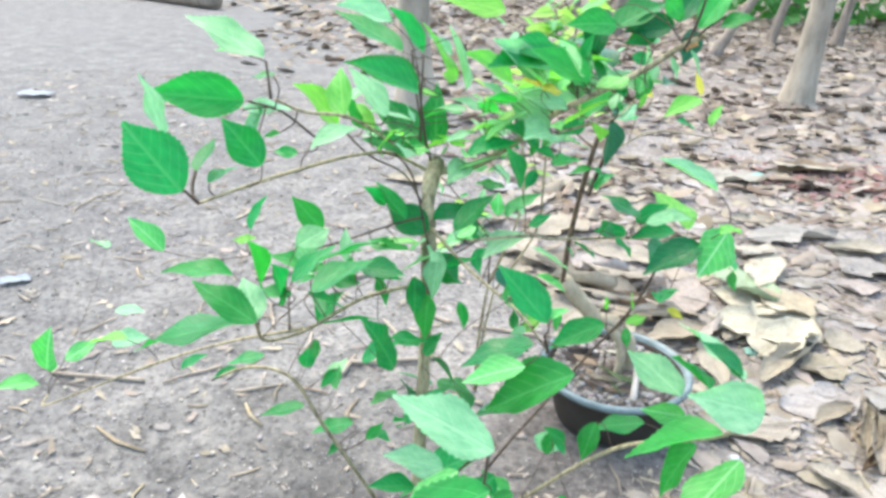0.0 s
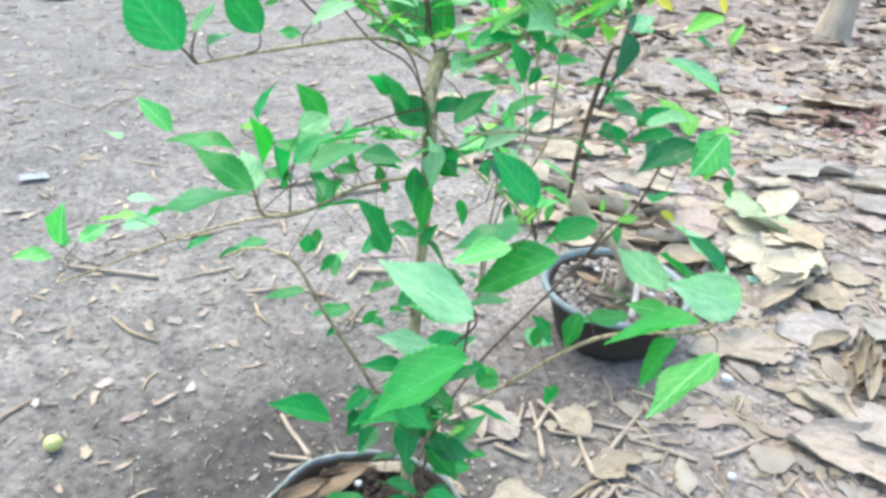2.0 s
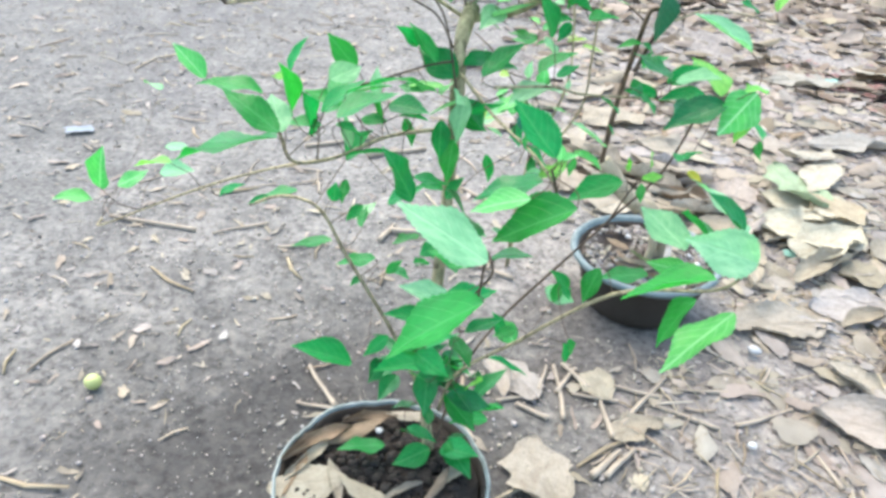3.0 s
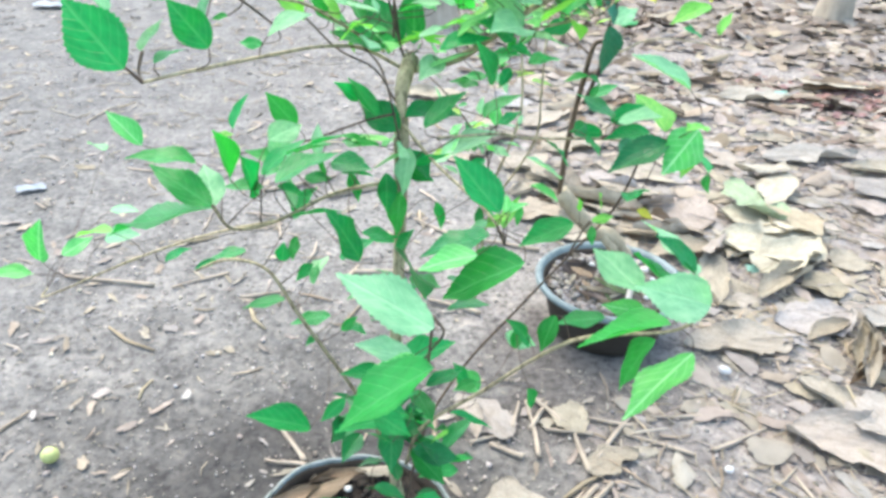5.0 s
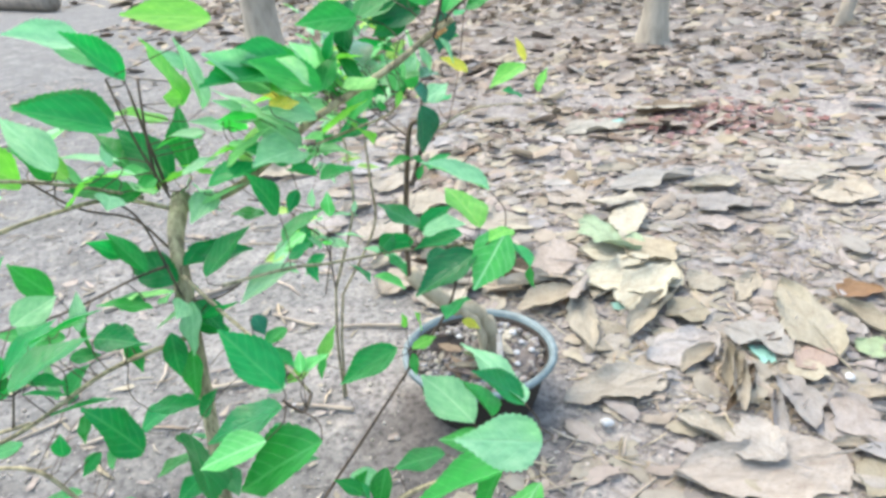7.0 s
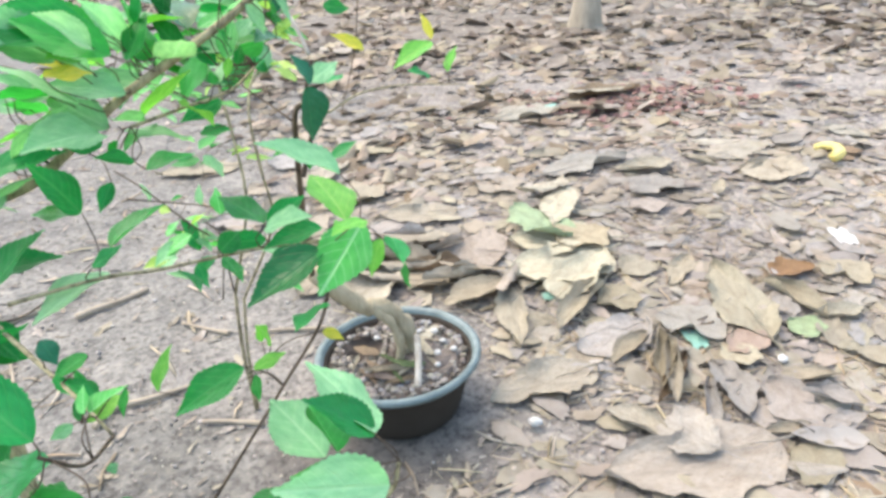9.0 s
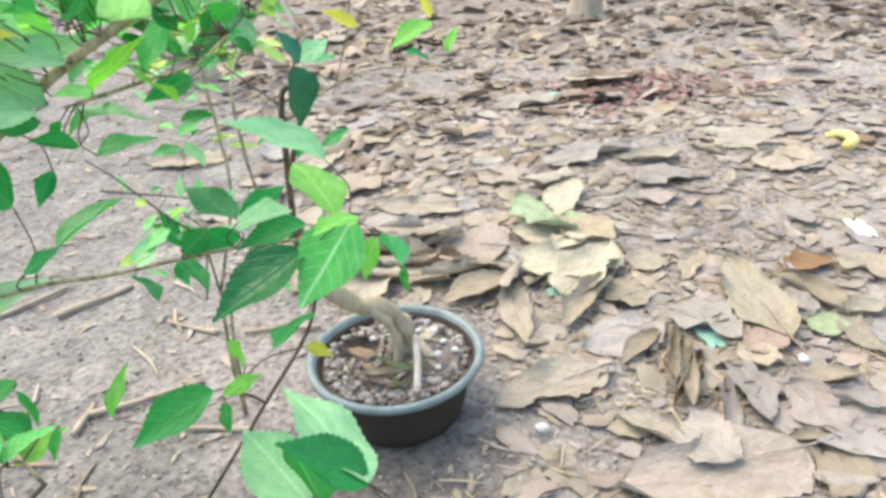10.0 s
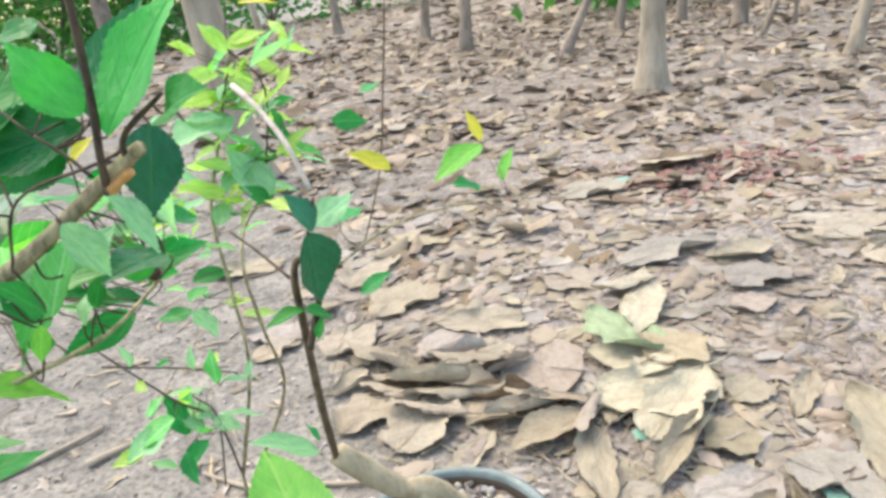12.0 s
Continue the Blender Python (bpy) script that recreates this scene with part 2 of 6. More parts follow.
# Pale leaves: underside tone plus the sky's sheen painted into the colour.
PALE = leaf_material("leaf_pale_sheen", (0.13, 0.37, 0.175), (0.31, 0.54, 0.31), (0.42, 0.62, 0.40), 0.5, 0.4)
YOUNG = leaf_material("leaf_young", (0.09, 0.37, 0.05), (0.21, 0.48, 0.085), (0.40, 0.58, 0.18), 0.5, 0.45)
LIME_LEAF = leaf_material("leaf_lime", (0.33, 0.50, 0.11), (0.44, 0.59, 0.18), (0.54, 0.66, 0.30), 0.5, 0.45)
SPRING = leaf_material("leaf_spring", (0.022, 0.27, 0.045), (0.05, 0.37, 0.075), (0.10, 0.42, 0.12), 0.45, 0.4, strong=0.2)
BRIGHT = leaf_material("leaf_bright", (0.055, 0.36, 0.075), (0.11, 0.42, 0.11), (0.42, 0.68, 0.40), 0.4, 0.35, strong=0.5)
DEEP = leaf_material("leaf_deep", (0.003, 0.085, 0.036), (0.007, 0.13, 0.058), (0.03, 0.18, 0.07), 0.35, 0.1)
BARK = bark_material("shrub_bark", (0.11, 0.087, 0.045), (0.39, 0.33, 0.19), 220)
TWIG = bark_material("twig_bark", (0.028, 0.016, 0.011), (0.09, 0.06, 0.034), 300)
CREAM_BARK = bark_material("smooth_bark", (0.22, 0.172, 0.104), (0.40, 0.335, 0.222), 70)
DEAD = bark_material("bare_wood", (0.26, 0.22, 0.175), (0.42, 0.375, 0.32), 120)
TREE = bark_material("tree_bark", (0.205, 0.168, 0.122), (0.325, 0.274, 0.208), 26)
TREE_DARK = bark_material("dark_tree_bark", (0.11, 0.085, 0.062), (0.26, 0.21, 0.165), 26)
BLACK = plain_material("black_plastic", (0.033, 0.0265, 0.021), 0.85, 0.05, 30, 0.12)
STEM_BARK = bark_material("stem_bark", (0.036, 0.021, 0.012), (0.145, 0.097, 0.053), 160)
RIM = plain_material("grey_plastic", (0.075, 0.105, 0.105), 0.5, 0.4, 40)
RIM_PALE = plain_material("pale_grey_plastic", (0.17, 0.19, 0.175), 0.95, 0.5, 60, 0.15)
TEAL = plain_material("teal_scrap", (0.13, 0.27, 0.215), 0.5, 0.3, 30)
YELLOW = plain_material("yellow_peel", (0.52, 0.42, 0.13), 0.6, 0.3, 60)
LIME = plain_material("lime_fruit", (0.31, 0.33, 0.11), 0.5, 0.3, 50)
RUST = plain_material("cut_wood", (0.45, 0.22, 0.07), 0.8, 0.4, 200)
HEDGE = leaf_material("undergrowth", (0.03, 0.14, 0.03), (0.12, 0.34, 0.08), (0.16, 0.36, 0.12))


# ---- building helpers ----
def mesh_of(name, bm, mat, smooth=True):
    me = bpy.data.meshes.new(name)
    bm.to_mesh(me)
    bm.free()
    me.materials.append(mat)
    if smooth:
        me.shade_smooth()
    return me


def hang(ob, parent, m=None):
    """Puts ob under parent, at the world pose m."""
    ob.parent = parent
    m = m or Matrix()
    lifted = Matrix()
    up = parent
    while up:
        lifted = up.matrix_basis @ lifted
        up = up.parent
    ob.matrix_basis = lifted.inverted() @ m
    return ob


def part(name, bm, mat, parent, label="", smooth=True, m=None):
    ob = new(name, mesh_of(name, bm, mat, smooth))
    hang(ob, parent, m)
    return tagged(ob, label) if label else ob


def thing(name, at, label, category, group="", kind=""):
    ob = new(name)
    ob.matrix_basis = pose(*at)
    ob.empty_display_size = 0.05
    return tagged(ob, label, category, group, kind)


def raw_mesh(name, verts, faces, mat, smooth=True):
    me = bpy.data.meshes.new(name)
    me.from_pydata(verts, [], faces)
    me.materials.append(mat)
    if smooth:
        me.shade_smooth()
    me.update()
    return me


def curve_points(pts, per=6):
    """A smooth line through the points, with per steps between two."""
    p = [Vector(q) for q in pts]
    if len(p) == 2:
        return [p[0].lerp(p[1], i / per) for i in range(per + 1)]
    ends = [p[0] * 2 - p[1]] + p + [p[-1] * 2 - p[-2]]
    out = []
    for a, b, c, d in zip(ends, ends[1:], ends[2:], ends[3:]):
        for i in range(per):
            t = i / per
            out.append(0.5 * (2 * b + (c - a) * t + (2 * a - 5 * b + 4 * c - d) * t * t + (3 * b - a - 3 * c + d) * t ** 3))
    return out + [p[-1]]


def tube(pts, r0, r1, sides=8, per=6, knots=0.0, seed=1):
    """A tapered stem through the points, uneven by knots."""
    bm = bmesh.new()
    line = curve_points(pts, per)
    rnd = random.Random(seed)
    rings = []
    side = Vector((1, 0, 0))
    for i, p in enumerate(line):
        ahead = (line[min(i + 1, len(line) - 1)] - line[max(i - 1, 0)]).normalized()
        side = (side - ahead * side.dot(ahead))
        side = side.normalized() if side.length > 1e-4 else ahead.orthogonal().normalized()
        other = ahead.cross(side)
        r = (r0 + (r1 - r0) * i / (len(line) - 1)) * (1 + knots * 1.2 * noise.noise((i * 0.31, seed * 1.37, 0.5)))
        ring = []
        for k in range(sides):
            a = 2 * math.pi * k / sides
            rr = r * (1 + knots * (0.9 * noise.noise((math.cos(a) * 1.1, math.sin(a) * 1.1, i * 0.35 + seed)) + 0.25 * rnd.uniform(-1, 1)))
            ring.append(bm.verts.new(p + (side * math.cos(a) + other * math.sin(a)) * rr))
        rings.append(ring)
    for a, b in zip(rings, rings[1:]):
        for k in range(sides):
            bm.faces.new((a[k], a[(k + 1) % sides], b[(k + 1) % sides], b[k]))
    bm.faces.new(rings[0][::-1])
    bm.faces.new(rings[-1])
    return bm


def lathe(profile, segments=48, wobble=0.0, seed=1):
    """A turned form from (radius, height) pairs, its outline pushed out of round by wobble."""
    bm = bmesh.new()
    ph = random.Random(seed).uniform(0, 6)
    rings = []
    for r, z in profile:
        ring = []
        for k in range(segments):
            a = 2 * math.pi * k / segments
            w = 1 + wobble * (math.sin(2 * a + ph) + 0.6 * math.sin(5 * a + 2 * ph) + 0.4 * math.sin(9 * a))
            ring.append(bm.verts.new((r * w * math.cos(a), r * w * math.sin(a), z)))
        rings.append(ring)
    for a, b in zip(rings, rings[1:]):
        for k in range(segments):
            bm.faces.new((a[k], a[(k + 1) % segments], b[(k + 1) % segments], b[k]))
    bmesh.ops.recalc_face_normals(bm, faces=bm.faces)
    return bm


# ---- ground ----
def height_at(x, y):
    near = noise.noise((x * 1.3, y * 1.3, 0)) * 0.010 + noise.noise((x * 6, y * 6, 3)) * 0.004
    return near


def spread(a, b, fine, step, grow, far_a, far_b):
    mid = list(np.arange(a, b, fine))
    lo, hi, s = [], [], step
    v = a - fine
    while v > far_a:
        lo.append(v)
        s *= grow
        v -= s
    s, v = step, b
    while v < far_b:
        hi.append(v)
        s *= grow
        v += s
    return lo[::-1] + mid + hi


def make_ground():
    xs = spread(-1.6, 2.4, 0.018, 0.018, 1.12, -80, 80)
    ys = spread(0.2, 3.4, 0.018, 0.018, 1.12, -30, 130)
    verts, w = [], len(xs)
    for y in ys:
        for x in xs:
            z = height_at(x, y) - 0.006
            if -1.7 < x < 2.5 and 0.1 < y < 3.5:
                z += noise.noise((x * 30, y * 30, 7)) * 0.0022 + noise.noise((x * 70, y * 70, 9)) * 0.0012
            verts.append((x, y, z))
    faces = [(j * w + i, j * w + i + 1, (j + 1) * w + i + 1, (j + 1) * w + i) for j in range(len(ys) - 1) for i in range(w - 1)]
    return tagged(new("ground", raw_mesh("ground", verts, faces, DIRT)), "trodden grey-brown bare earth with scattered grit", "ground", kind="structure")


make_ground()


# trodden bare patches in the litter: middle and half-widths
BARE = ((0.66, 1.86, 0.24, 0.13), (1.22, 2.28, 0.34, 0.20), (0.43, 1.50, 0.09, 0.05), (0.50, 2.60, 0.22, 0.22), (0.98, 1.66, 0.20, 0.06), (1.05, 1.20, 0.14, 0.06), (0.50, 0.70, 0.10, 0.07), (1.45, 1.75, 0.20, 0.08))


def cover(x, y):
    """How much of the ground the dry leaves hide: little on the trodden path, most under the trees."""
    edge = 0.35 + 0.18 * noise.noise((x * 2, y * 2, 11)) + 0.12 * noise.noise((x * 0.5, y * 0.5, 4)) - 0.24 * max(0.0, y - 1.35) + 0.35 * max(0.0, 0.5 - y)
    right = min(1.0, max(0.0, (x - edge) / 0.35 + 0.5))
    right *= 0.45 + 0.55 * min(1.0, max(0.0, 1.1 + 2.2 * noise.noise((x * 1.7 + 5, y * 1.7, 2))))
    bare = noise.noise((x * 1.5 + 9, y * 2.2, 6)) + 0.6 * noise.noise((x * 4, y * 5, 8))
    right *= 1 - 0.8 * min(1.0, max(0.0, (bare - 0.02) / 0.25)) * min(1.0, max(0.0, (y - 1.2) / 0.4))
    for bx, by, bw, bd in BARE:
        right *= 1 - 0.85 * math.exp(-((x - bx) / bw) ** 2 - ((y - by) / bd) ** 2)
    if y > 3.6:
        right = max(right, min(1.0, (y - 3.6) / 1.5) * min(1.0, max(0.0, (x + 0.35 * y) / 1.0)))
    return right

# ---- plants: kind, foot, tip, width, roll of each leaf; name, radii, line of each stem ----
SHRUB_LEAVES_A = (
    ("g", (-0.102, 0.277, 0.559), (-0.127, 0.284, 0.586), 0.025, -52),
    ("g", (-0.095, 0.352, 0.581), (-0.135, 0.331, 0.588), 0.023, -61),
    ("g", (-0.079, 0.316, 0.559), (-0.094, 0.313, 0.582), 0.017, -71),
    ("g", (-0.102, 0.296, 0.562), (-0.1, 0.317, 0.572), 0.012, -25),
    ("g", (-0.098, 0.298, 0.556), (-0.091, 0.317, 0.56), 0.01, -7),
    ("p", (-0.078, 0.33, 0.606), (-0.112, 0.334, 0.626), 0.02, -22),
    ("p", (-0.114, 0.293, 0.578), (-0.123, 0.305, 0.603), 0.015, 45),
    ("p", (-0.087, 0.339, 0.605), (-0.109, 0.357, 0.606), 0.014, -11),
    ("p", (-0.093, 0.342, 0.579), (-0.073, 0.366, 0.576), 0.016, 13),
    ("g", (-0.086, 0.331, 0.566), (-0.091, 0.36, 0.581), 0.017, -52),
    ("g", (-0.079, 0.35, 0.594), (-0.093, 0.36, 0.593), 0.009, -13),
    ("y", (-0.061, 0.432, 0.549), (-0.075, 0.399, 0.585), 0.025, -66),
)
SHRUB_LEAVES_B = (
    ("y", (-0.05, 0.383, 0.567), (-0.056, 0.406, 0.592), 0.017, -41),
    ("p", (-0.028, 0.395, 0.565), (-0.049, 0.404, 0.593), 0.018, -16),
    ("g", (-0.012, 0.449, 0.574), (-0.056, 0.438, 0.593), 0.024, -39),
    ("g", (-0.029, 0.544, 0.58), (-0.083, 0.566, 0.608), 0.032, -7),
    ("p", (-0.033, 0.5, 0.605), (-0.067, 0.479, 0.618), 0.024, -36),
    ("g", (-0.003, 0.549, 0.507), (-0.003, 0.554, 0.556), 0.025, -32),
    ("g", (-0.01, 0.528, 0.512), (-0.041, 0.545, 0.549), 0.026, -29),
    ("g", (-0.018, 0.507, 0.509), (-0.059, 0.548, 0.545), 0.034, 18),
    ("p", (0.019, 0.523, 0.557), (0.007, 0.546, 0.601), 0.025, 55),
    ("p", (0.008, 0.55, 0.577), (-0.01, 0.55, 0.593), 0.014, -25),
    ("p", (-0.068, 0.376, 0.551), (-0.041, 0.364, 0.567), 0.016, 33),
    ("g", (-0.085, 0.42, 0.535), (-0.101, 0.423, 0.536), 0.008, -50),
)
SHRUB_LEAVES_C = (
    ("g", (-0.015, 0.47, 0.525), (-0.049, 0.449, 0.538), 0.021, -34),
    ("b", (-0.191, 0.452, 0.452), (-0.216, 0.46, 0.475), 0.017, -17),
    ("g", (-0.111, 0.355, 0.483), (-0.146, 0.344, 0.494), 0.019, -7),
    ("g", (-0.085, 0.304, 0.482), (-0.118, 0.314, 0.5), 0.019, -12),
    ("p", (-0.089, 0.318, 0.475), (-0.101, 0.342, 0.49), 0.016, -2),
    ("y", (-0.229, 0.452, 0.379), (-0.268, 0.462, 0.372), 0.021, 12),
    ("g", (-0.098, 0.336, 0.464), (-0.176, 0.355, 0.439), 0.042, 6),
    ("g", (-0.153, 0.536, 0.435), (-0.142, 0.55, 0.462), 0.016, -11),
    ("g", (-0.081, 0.469, 0.465), (-0.103, 0.472, 0.488), 0.017, -58),
    ("p", (-0.085, 0.449, 0.447), (-0.097, 0.452, 0.467), 0.016, -53),
    ("g", (-0.07, 0.367, 0.467), (-0.037, 0.394, 0.482), 0.023, 0),
    ("g", (-0.099, 0.42, 0.432), (-0.1, 0.399, 0.47), 0.022, -94),
)
SHRUB_LEAVES_D = (
    ("g", (-0.093, 0.414, 0.441), (-0.119, 0.407, 0.445), 0.013, -16),
    ("g", (-0.11, 0.4, 0.453), (-0.106, 0.379, 0.494), 0.024, -102),
    ("y", (-0.144, 0.5, 0.44), (-0.158, 0.5, 0.443), 0.006, -27),
    ("g", (-0.081, 0.406, 0.446), (-0.062, 0.414, 0.438), 0.011, 13),
    ("g", (-0.056, 0.439, 0.458), (-0.057, 0.434, 0.435), 0.012, 42),
    ("g", (-0.041, 0.45, 0.438), (-0.032, 0.44, 0.42), 0.012, -13),
    ("g", (-0.036, 0.47, 0.485), (-0.05, 0.46, 0.501), 0.012, -57),
    ("g", (-0.017, 0.44, 0.463), (-0.046, 0.437, 0.474), 0.015, 3),
    ("b", (-0.299, 0.46, 0.345), (-0.284, 0.449, 0.387), 0.023, 110),
    ("b", (-0.304, 0.454, 0.336), (-0.317, 0.426, 0.355), 0.019, -17),
    ("b", (-0.327, 0.529, 0.308), (-0.308, 0.553, 0.316), 0.016, 29),
    ("p", (-0.282, 0.529, 0.329), (-0.247, 0.524, 0.34), 0.019, 32),
)
SHRUB_LEAVES_E = (
    ("g", (-0.19, 0.45, 0.355), (-0.172, 0.46, 0.364), 0.012, 4),
    ("p", (-0.362, 0.7, 0.341), (-0.39, 0.721, 0.345), 0.02, 24),
    ("p", (-0.312, 0.6, 0.32), (-0.283, 0.6, 0.321), 0.017, 5),
    ("g", (-0.099, 0.454, 0.322), (-0.134, 0.449, 0.316), 0.018, 2),
    ("g", (-0.059, 0.438, 0.32), (-0.091, 0.432, 0.317), 0.017, -6),
    ("g", (-0.068, 0.431, 0.372), (-0.08, 0.423, 0.361), 0.009, -38),
    ("g", (-0.091, 0.432, 0.372), (-0.089, 0.434, 0.387), 0.012, 42),
    ("g", (-0.047, 0.419, 0.32), (-0.035, 0.425, 0.33), 0.008, 46),
    ("g", (-0.131, 0.468, 0.358), (-0.162, 0.469, 0.35), 0.016, -6),
    ("g", (-0.143, 0.439, 0.365), (-0.157, 0.426, 0.365), 0.009, -12),
    ("g", (-0.069, 0.43, 0.306), (-0.077, 0.42, 0.304), 0.007, -9),
    ("p", (-0.085, 0.48, 0.33), (-0.072, 0.501, 0.337), 0.014, -2),
)
SHRUB_LEAVES_F = (
    ("g", (-0.073, 0.45, 0.341), (-0.074, 0.471, 0.351), 0.012, -40),
    ("g", (-0.047, 0.44, 0.312), (-0.03, 0.43, 0.31), 0.01, 5),
    ("g", (-0.092, 0.48, 0.367), (-0.096, 0.47, 0.349), 0.011, 4),
    ("g", (-0.029, 0.47, 0.328), (-0.048, 0.449, 0.329), 0.014, 4),
    ("g", (-0.056, 0.47, 0.354), (-0.028, 0.47, 0.376), 0.018, 22),
    ("m", (-0.005, 0.462, 0.468), (-0.036, 0.474, 0.486), 0.023, -57),
    ("m", (-0.002, 0.468, 0.475), (0.038, 0.498, 0.469), 0.025, 17),
    ("g", (0.063, 0.333, 0.47), (0.036, 0.35, 0.496), 0.021, -22),
    ("m", (0.059, 0.348, 0.448), (0.016, 0.354, 0.431), 0.023, -13),
    ("b", (0.052, 0.326, 0.447), (0.016, 0.329, 0.435), 0.019, -17),
    ("g", (0.078, 0.32, 0.447), (0.03, 0.336, 0.411), 0.031, -30),
    ("m", (0.004, 0.377, 0.417), (0.025, 0.317, 0.422), 0.032, -55),
)
SHRUB_LEAVES_G = (
    ("p", (0.032, 0.26, 0.444), (-0.015, 0.267, 0.469), 0.027, -22),
    ("g", (0.032, 0.267, 0.414), (-0.025, 0.272, 0.368), 0.036, -13),
    ("g", (-0.061, 0.359, 0.277), (-0.1, 0.343, 0.303), 0.025, -11),
    ("g", (-0.023, 0.38, 0.408), (-0.039, 0.37, 0.451), 0.024, -49),
    ("g", (0.002, 0.46, 0.453), (0.018, 0.45, 0.435), 0.02, -5),
    ("p", (0.003, 0.45, 0.459), (-0.002, 0.44, 0.426), 0.02, 18),
    ("g", (-0.004, 0.45, 0.425), (-0.007, 0.44, 0.392), 0.018, 20),
    ("g", (-0.028, 0.42, 0.405), (-0.004, 0.441, 0.393), 0.017, 9),
    ("g", (0.049, 0.493, 0.492), (0.027, 0.502, 0.494), 0.012, -16),
    ("g", (-0.085, 0.45, 0.4), (-0.066, 0.44, 0.43), 0.019, 57),
    ("y", (0.073, 0.46, 0.393), (0.083, 0.47, 0.417), 0.013, -8),
    ("g", (0.085, 0.42, 0.311), (0.093, 0.42, 0.333), 0.012, 33),
)
SHRUB_LEAVES_H = (
    ("g", (0.088, 0.4, 0.341), (0.094, 0.39, 0.335), 0.007, 10),
    ("g", (-0.002, 0.46, 0.439), (0.02, 0.46, 0.43), 0.012, 47),
    ("g", (0.02, 0.5, 0.393), (0.024, 0.5, 0.368), 0.013, -50),
    ("g", (-0.014, 0.45, 0.439), (-0.013, 0.44, 0.411), 0.015, -16),
    ("g", (-0.028, 0.46, 0.456), (-0.05, 0.47, 0.457), 0.013, -31),
    ("g", (-0.009, 0.46, 0.379), (-0.029, 0.45, 0.385), 0.012, -21),
    ("g", (-0.006, 0.44, 0.38), (0.006, 0.44, 0.4), 0.012, 42),
    ("g", (-0.01, 0.396, 0.297), (-0.043, 0.387, 0.306), 0.018, -7),
    ("p", (0.01, 0.399, 0.312), (-0.031, 0.391, 0.333), 0.024, -22),
    ("g", (0.002, 0.42, 0.239), (-0.048, 0.378, 0.255), 0.034, -5),
    ("g", (-0.009, 0.42, 0.231), (-0.008, 0.389, 0.2), 0.022, 14),
    ("g", (0.006, 0.415, 0.204), (0.037, 0.402, 0.178), 0.021, 24),
)
SHRUB_LEAVES_I = (
    ("g", (-0.044, 0.412, 0.134), (-0.084, 0.393, 0.147), 0.023, 8),
    ("g", (-0.003, 0.418, 0.131), (-0.034, 0.397, 0.125), 0.022, -36),
    ("g", (0.007, 0.42, 0.131), (0.041, 0.399, 0.152), 0.023, 19),
    ("g", (0.012, 0.42, 0.14), (0.037, 0.388, 0.134), 0.022, 9),
    ("g", (0.01, 0.41, 0.273), (0.027, 0.378, 0.272), 0.018, -16),
    ("g", (-0.005, 0.41, 0.293), (0.038, 0.4, 0.33), 0.03, 32),
    ("g", (0.004, 0.44, 0.359), (0.028, 0.419, 0.364), 0.016, 8),
    ("g", (0.05, 0.42, 0.271), (0.041, 0.42, 0.294), 0.013, -37),
    ("p", (0.08, 0.446, 0.305), (0.106, 0.446, 0.293), 0.016, 60),
    ("g", (0.099, 0.42, 0.271), (0.104, 0.42, 0.25), 0.011, 44),
    ("y", (0.026, 0.42, 0.212), (0.037, 0.399, 0.24), 0.017, 30),
    ("p", (0.19, 0.455, 0.506), (0.15, 0.464, 0.527), 0.023, -7),
)
SHRUB_LEAVES_J = (
    ("y", (0.193, 0.505, 0.458), (0.18, 0.556, 0.478), 0.028, 9),
    ("m", (0.175, 0.429, 0.478), (0.135, 0.412, 0.463), 0.023, -18),
    ("y", (0.197, 0.432, 0.489), (0.179, 0.412, 0.495), 0.014, -7),
    ("b", (0.197, 0.443, 0.483), (0.169, 0.409, 0.464), 0.027, -36),
    ("g", (0.147, 0.478, 0.476), (0.124, 0.51, 0.487), 0.02, 5),
    ("g", (0.148, 0.491, 0.469), (0.171, 0.49, 0.484), 0.014, 53),
    ("g", (0.178, 0.49, 0.462), (0.143, 0.484, 0.458), 0.018, -16),
    ("m", (0.162, 0.468, 0.463), (0.148, 0.44, 0.456), 0.019, -36),
    ("g", (0.12, 0.478, 0.463), (0.132, 0.498, 0.466), 0.013, 52),
    ("g", (0.125, 0.455, 0.471), (0.134, 0.438, 0.464), 0.01, -17),
    ("g", (0.1, 0.469, 0.46), (0.112, 0.447, 0.459), 0.012, -37),
    ("g", (0.219, 0.504, 0.442), (0.221, 0.47, 0.441), 0.017, -28),
)
SHRUB_LEAVES_K = (
    ("y", (0.21, 0.48, 0.454), (0.199, 0.47, 0.436), 0.011, -17),
    ("g", (0.145, 0.5, 0.456), (0.12, 0.5, 0.459), 0.013, -50),
    ("g", (0.171, 0.46, 0.43), (0.154, 0.429, 0.435), 0.019, 19),
    ("g", (0.123, 0.446, 0.407), (0.082, 0.437, 0.394), 0.022, -24),
    ("y", (0.131, 0.42, 0.422), (0.148, 0.431, 0.423), 0.009, 13),
    ("y", (0.132, 0.48, 0.4), (0.131, 0.48, 0.412), 0.006, 38),
    ("g", (0.131, 0.42, 0.419), (0.131, 0.41, 0.409), 0.007, 31),
    ("p", (0.182, 0.347, 0.428), (0.16, 0.398, 0.441), 0.028, 28),
    ("m", (0.182, 0.349, 0.426), (0.155, 0.349, 0.452), 0.019, -20),
    ("p", (0.159, 0.375, 0.396), (0.135, 0.422, 0.405), 0.027, -10),
    ("p", (0.183, 0.319, 0.425), (0.14, 0.313, 0.442), 0.027, -62),
    ("g", (0.163, 0.318, 0.412), (0.114, 0.337, 0.381), 0.031, 6),
)
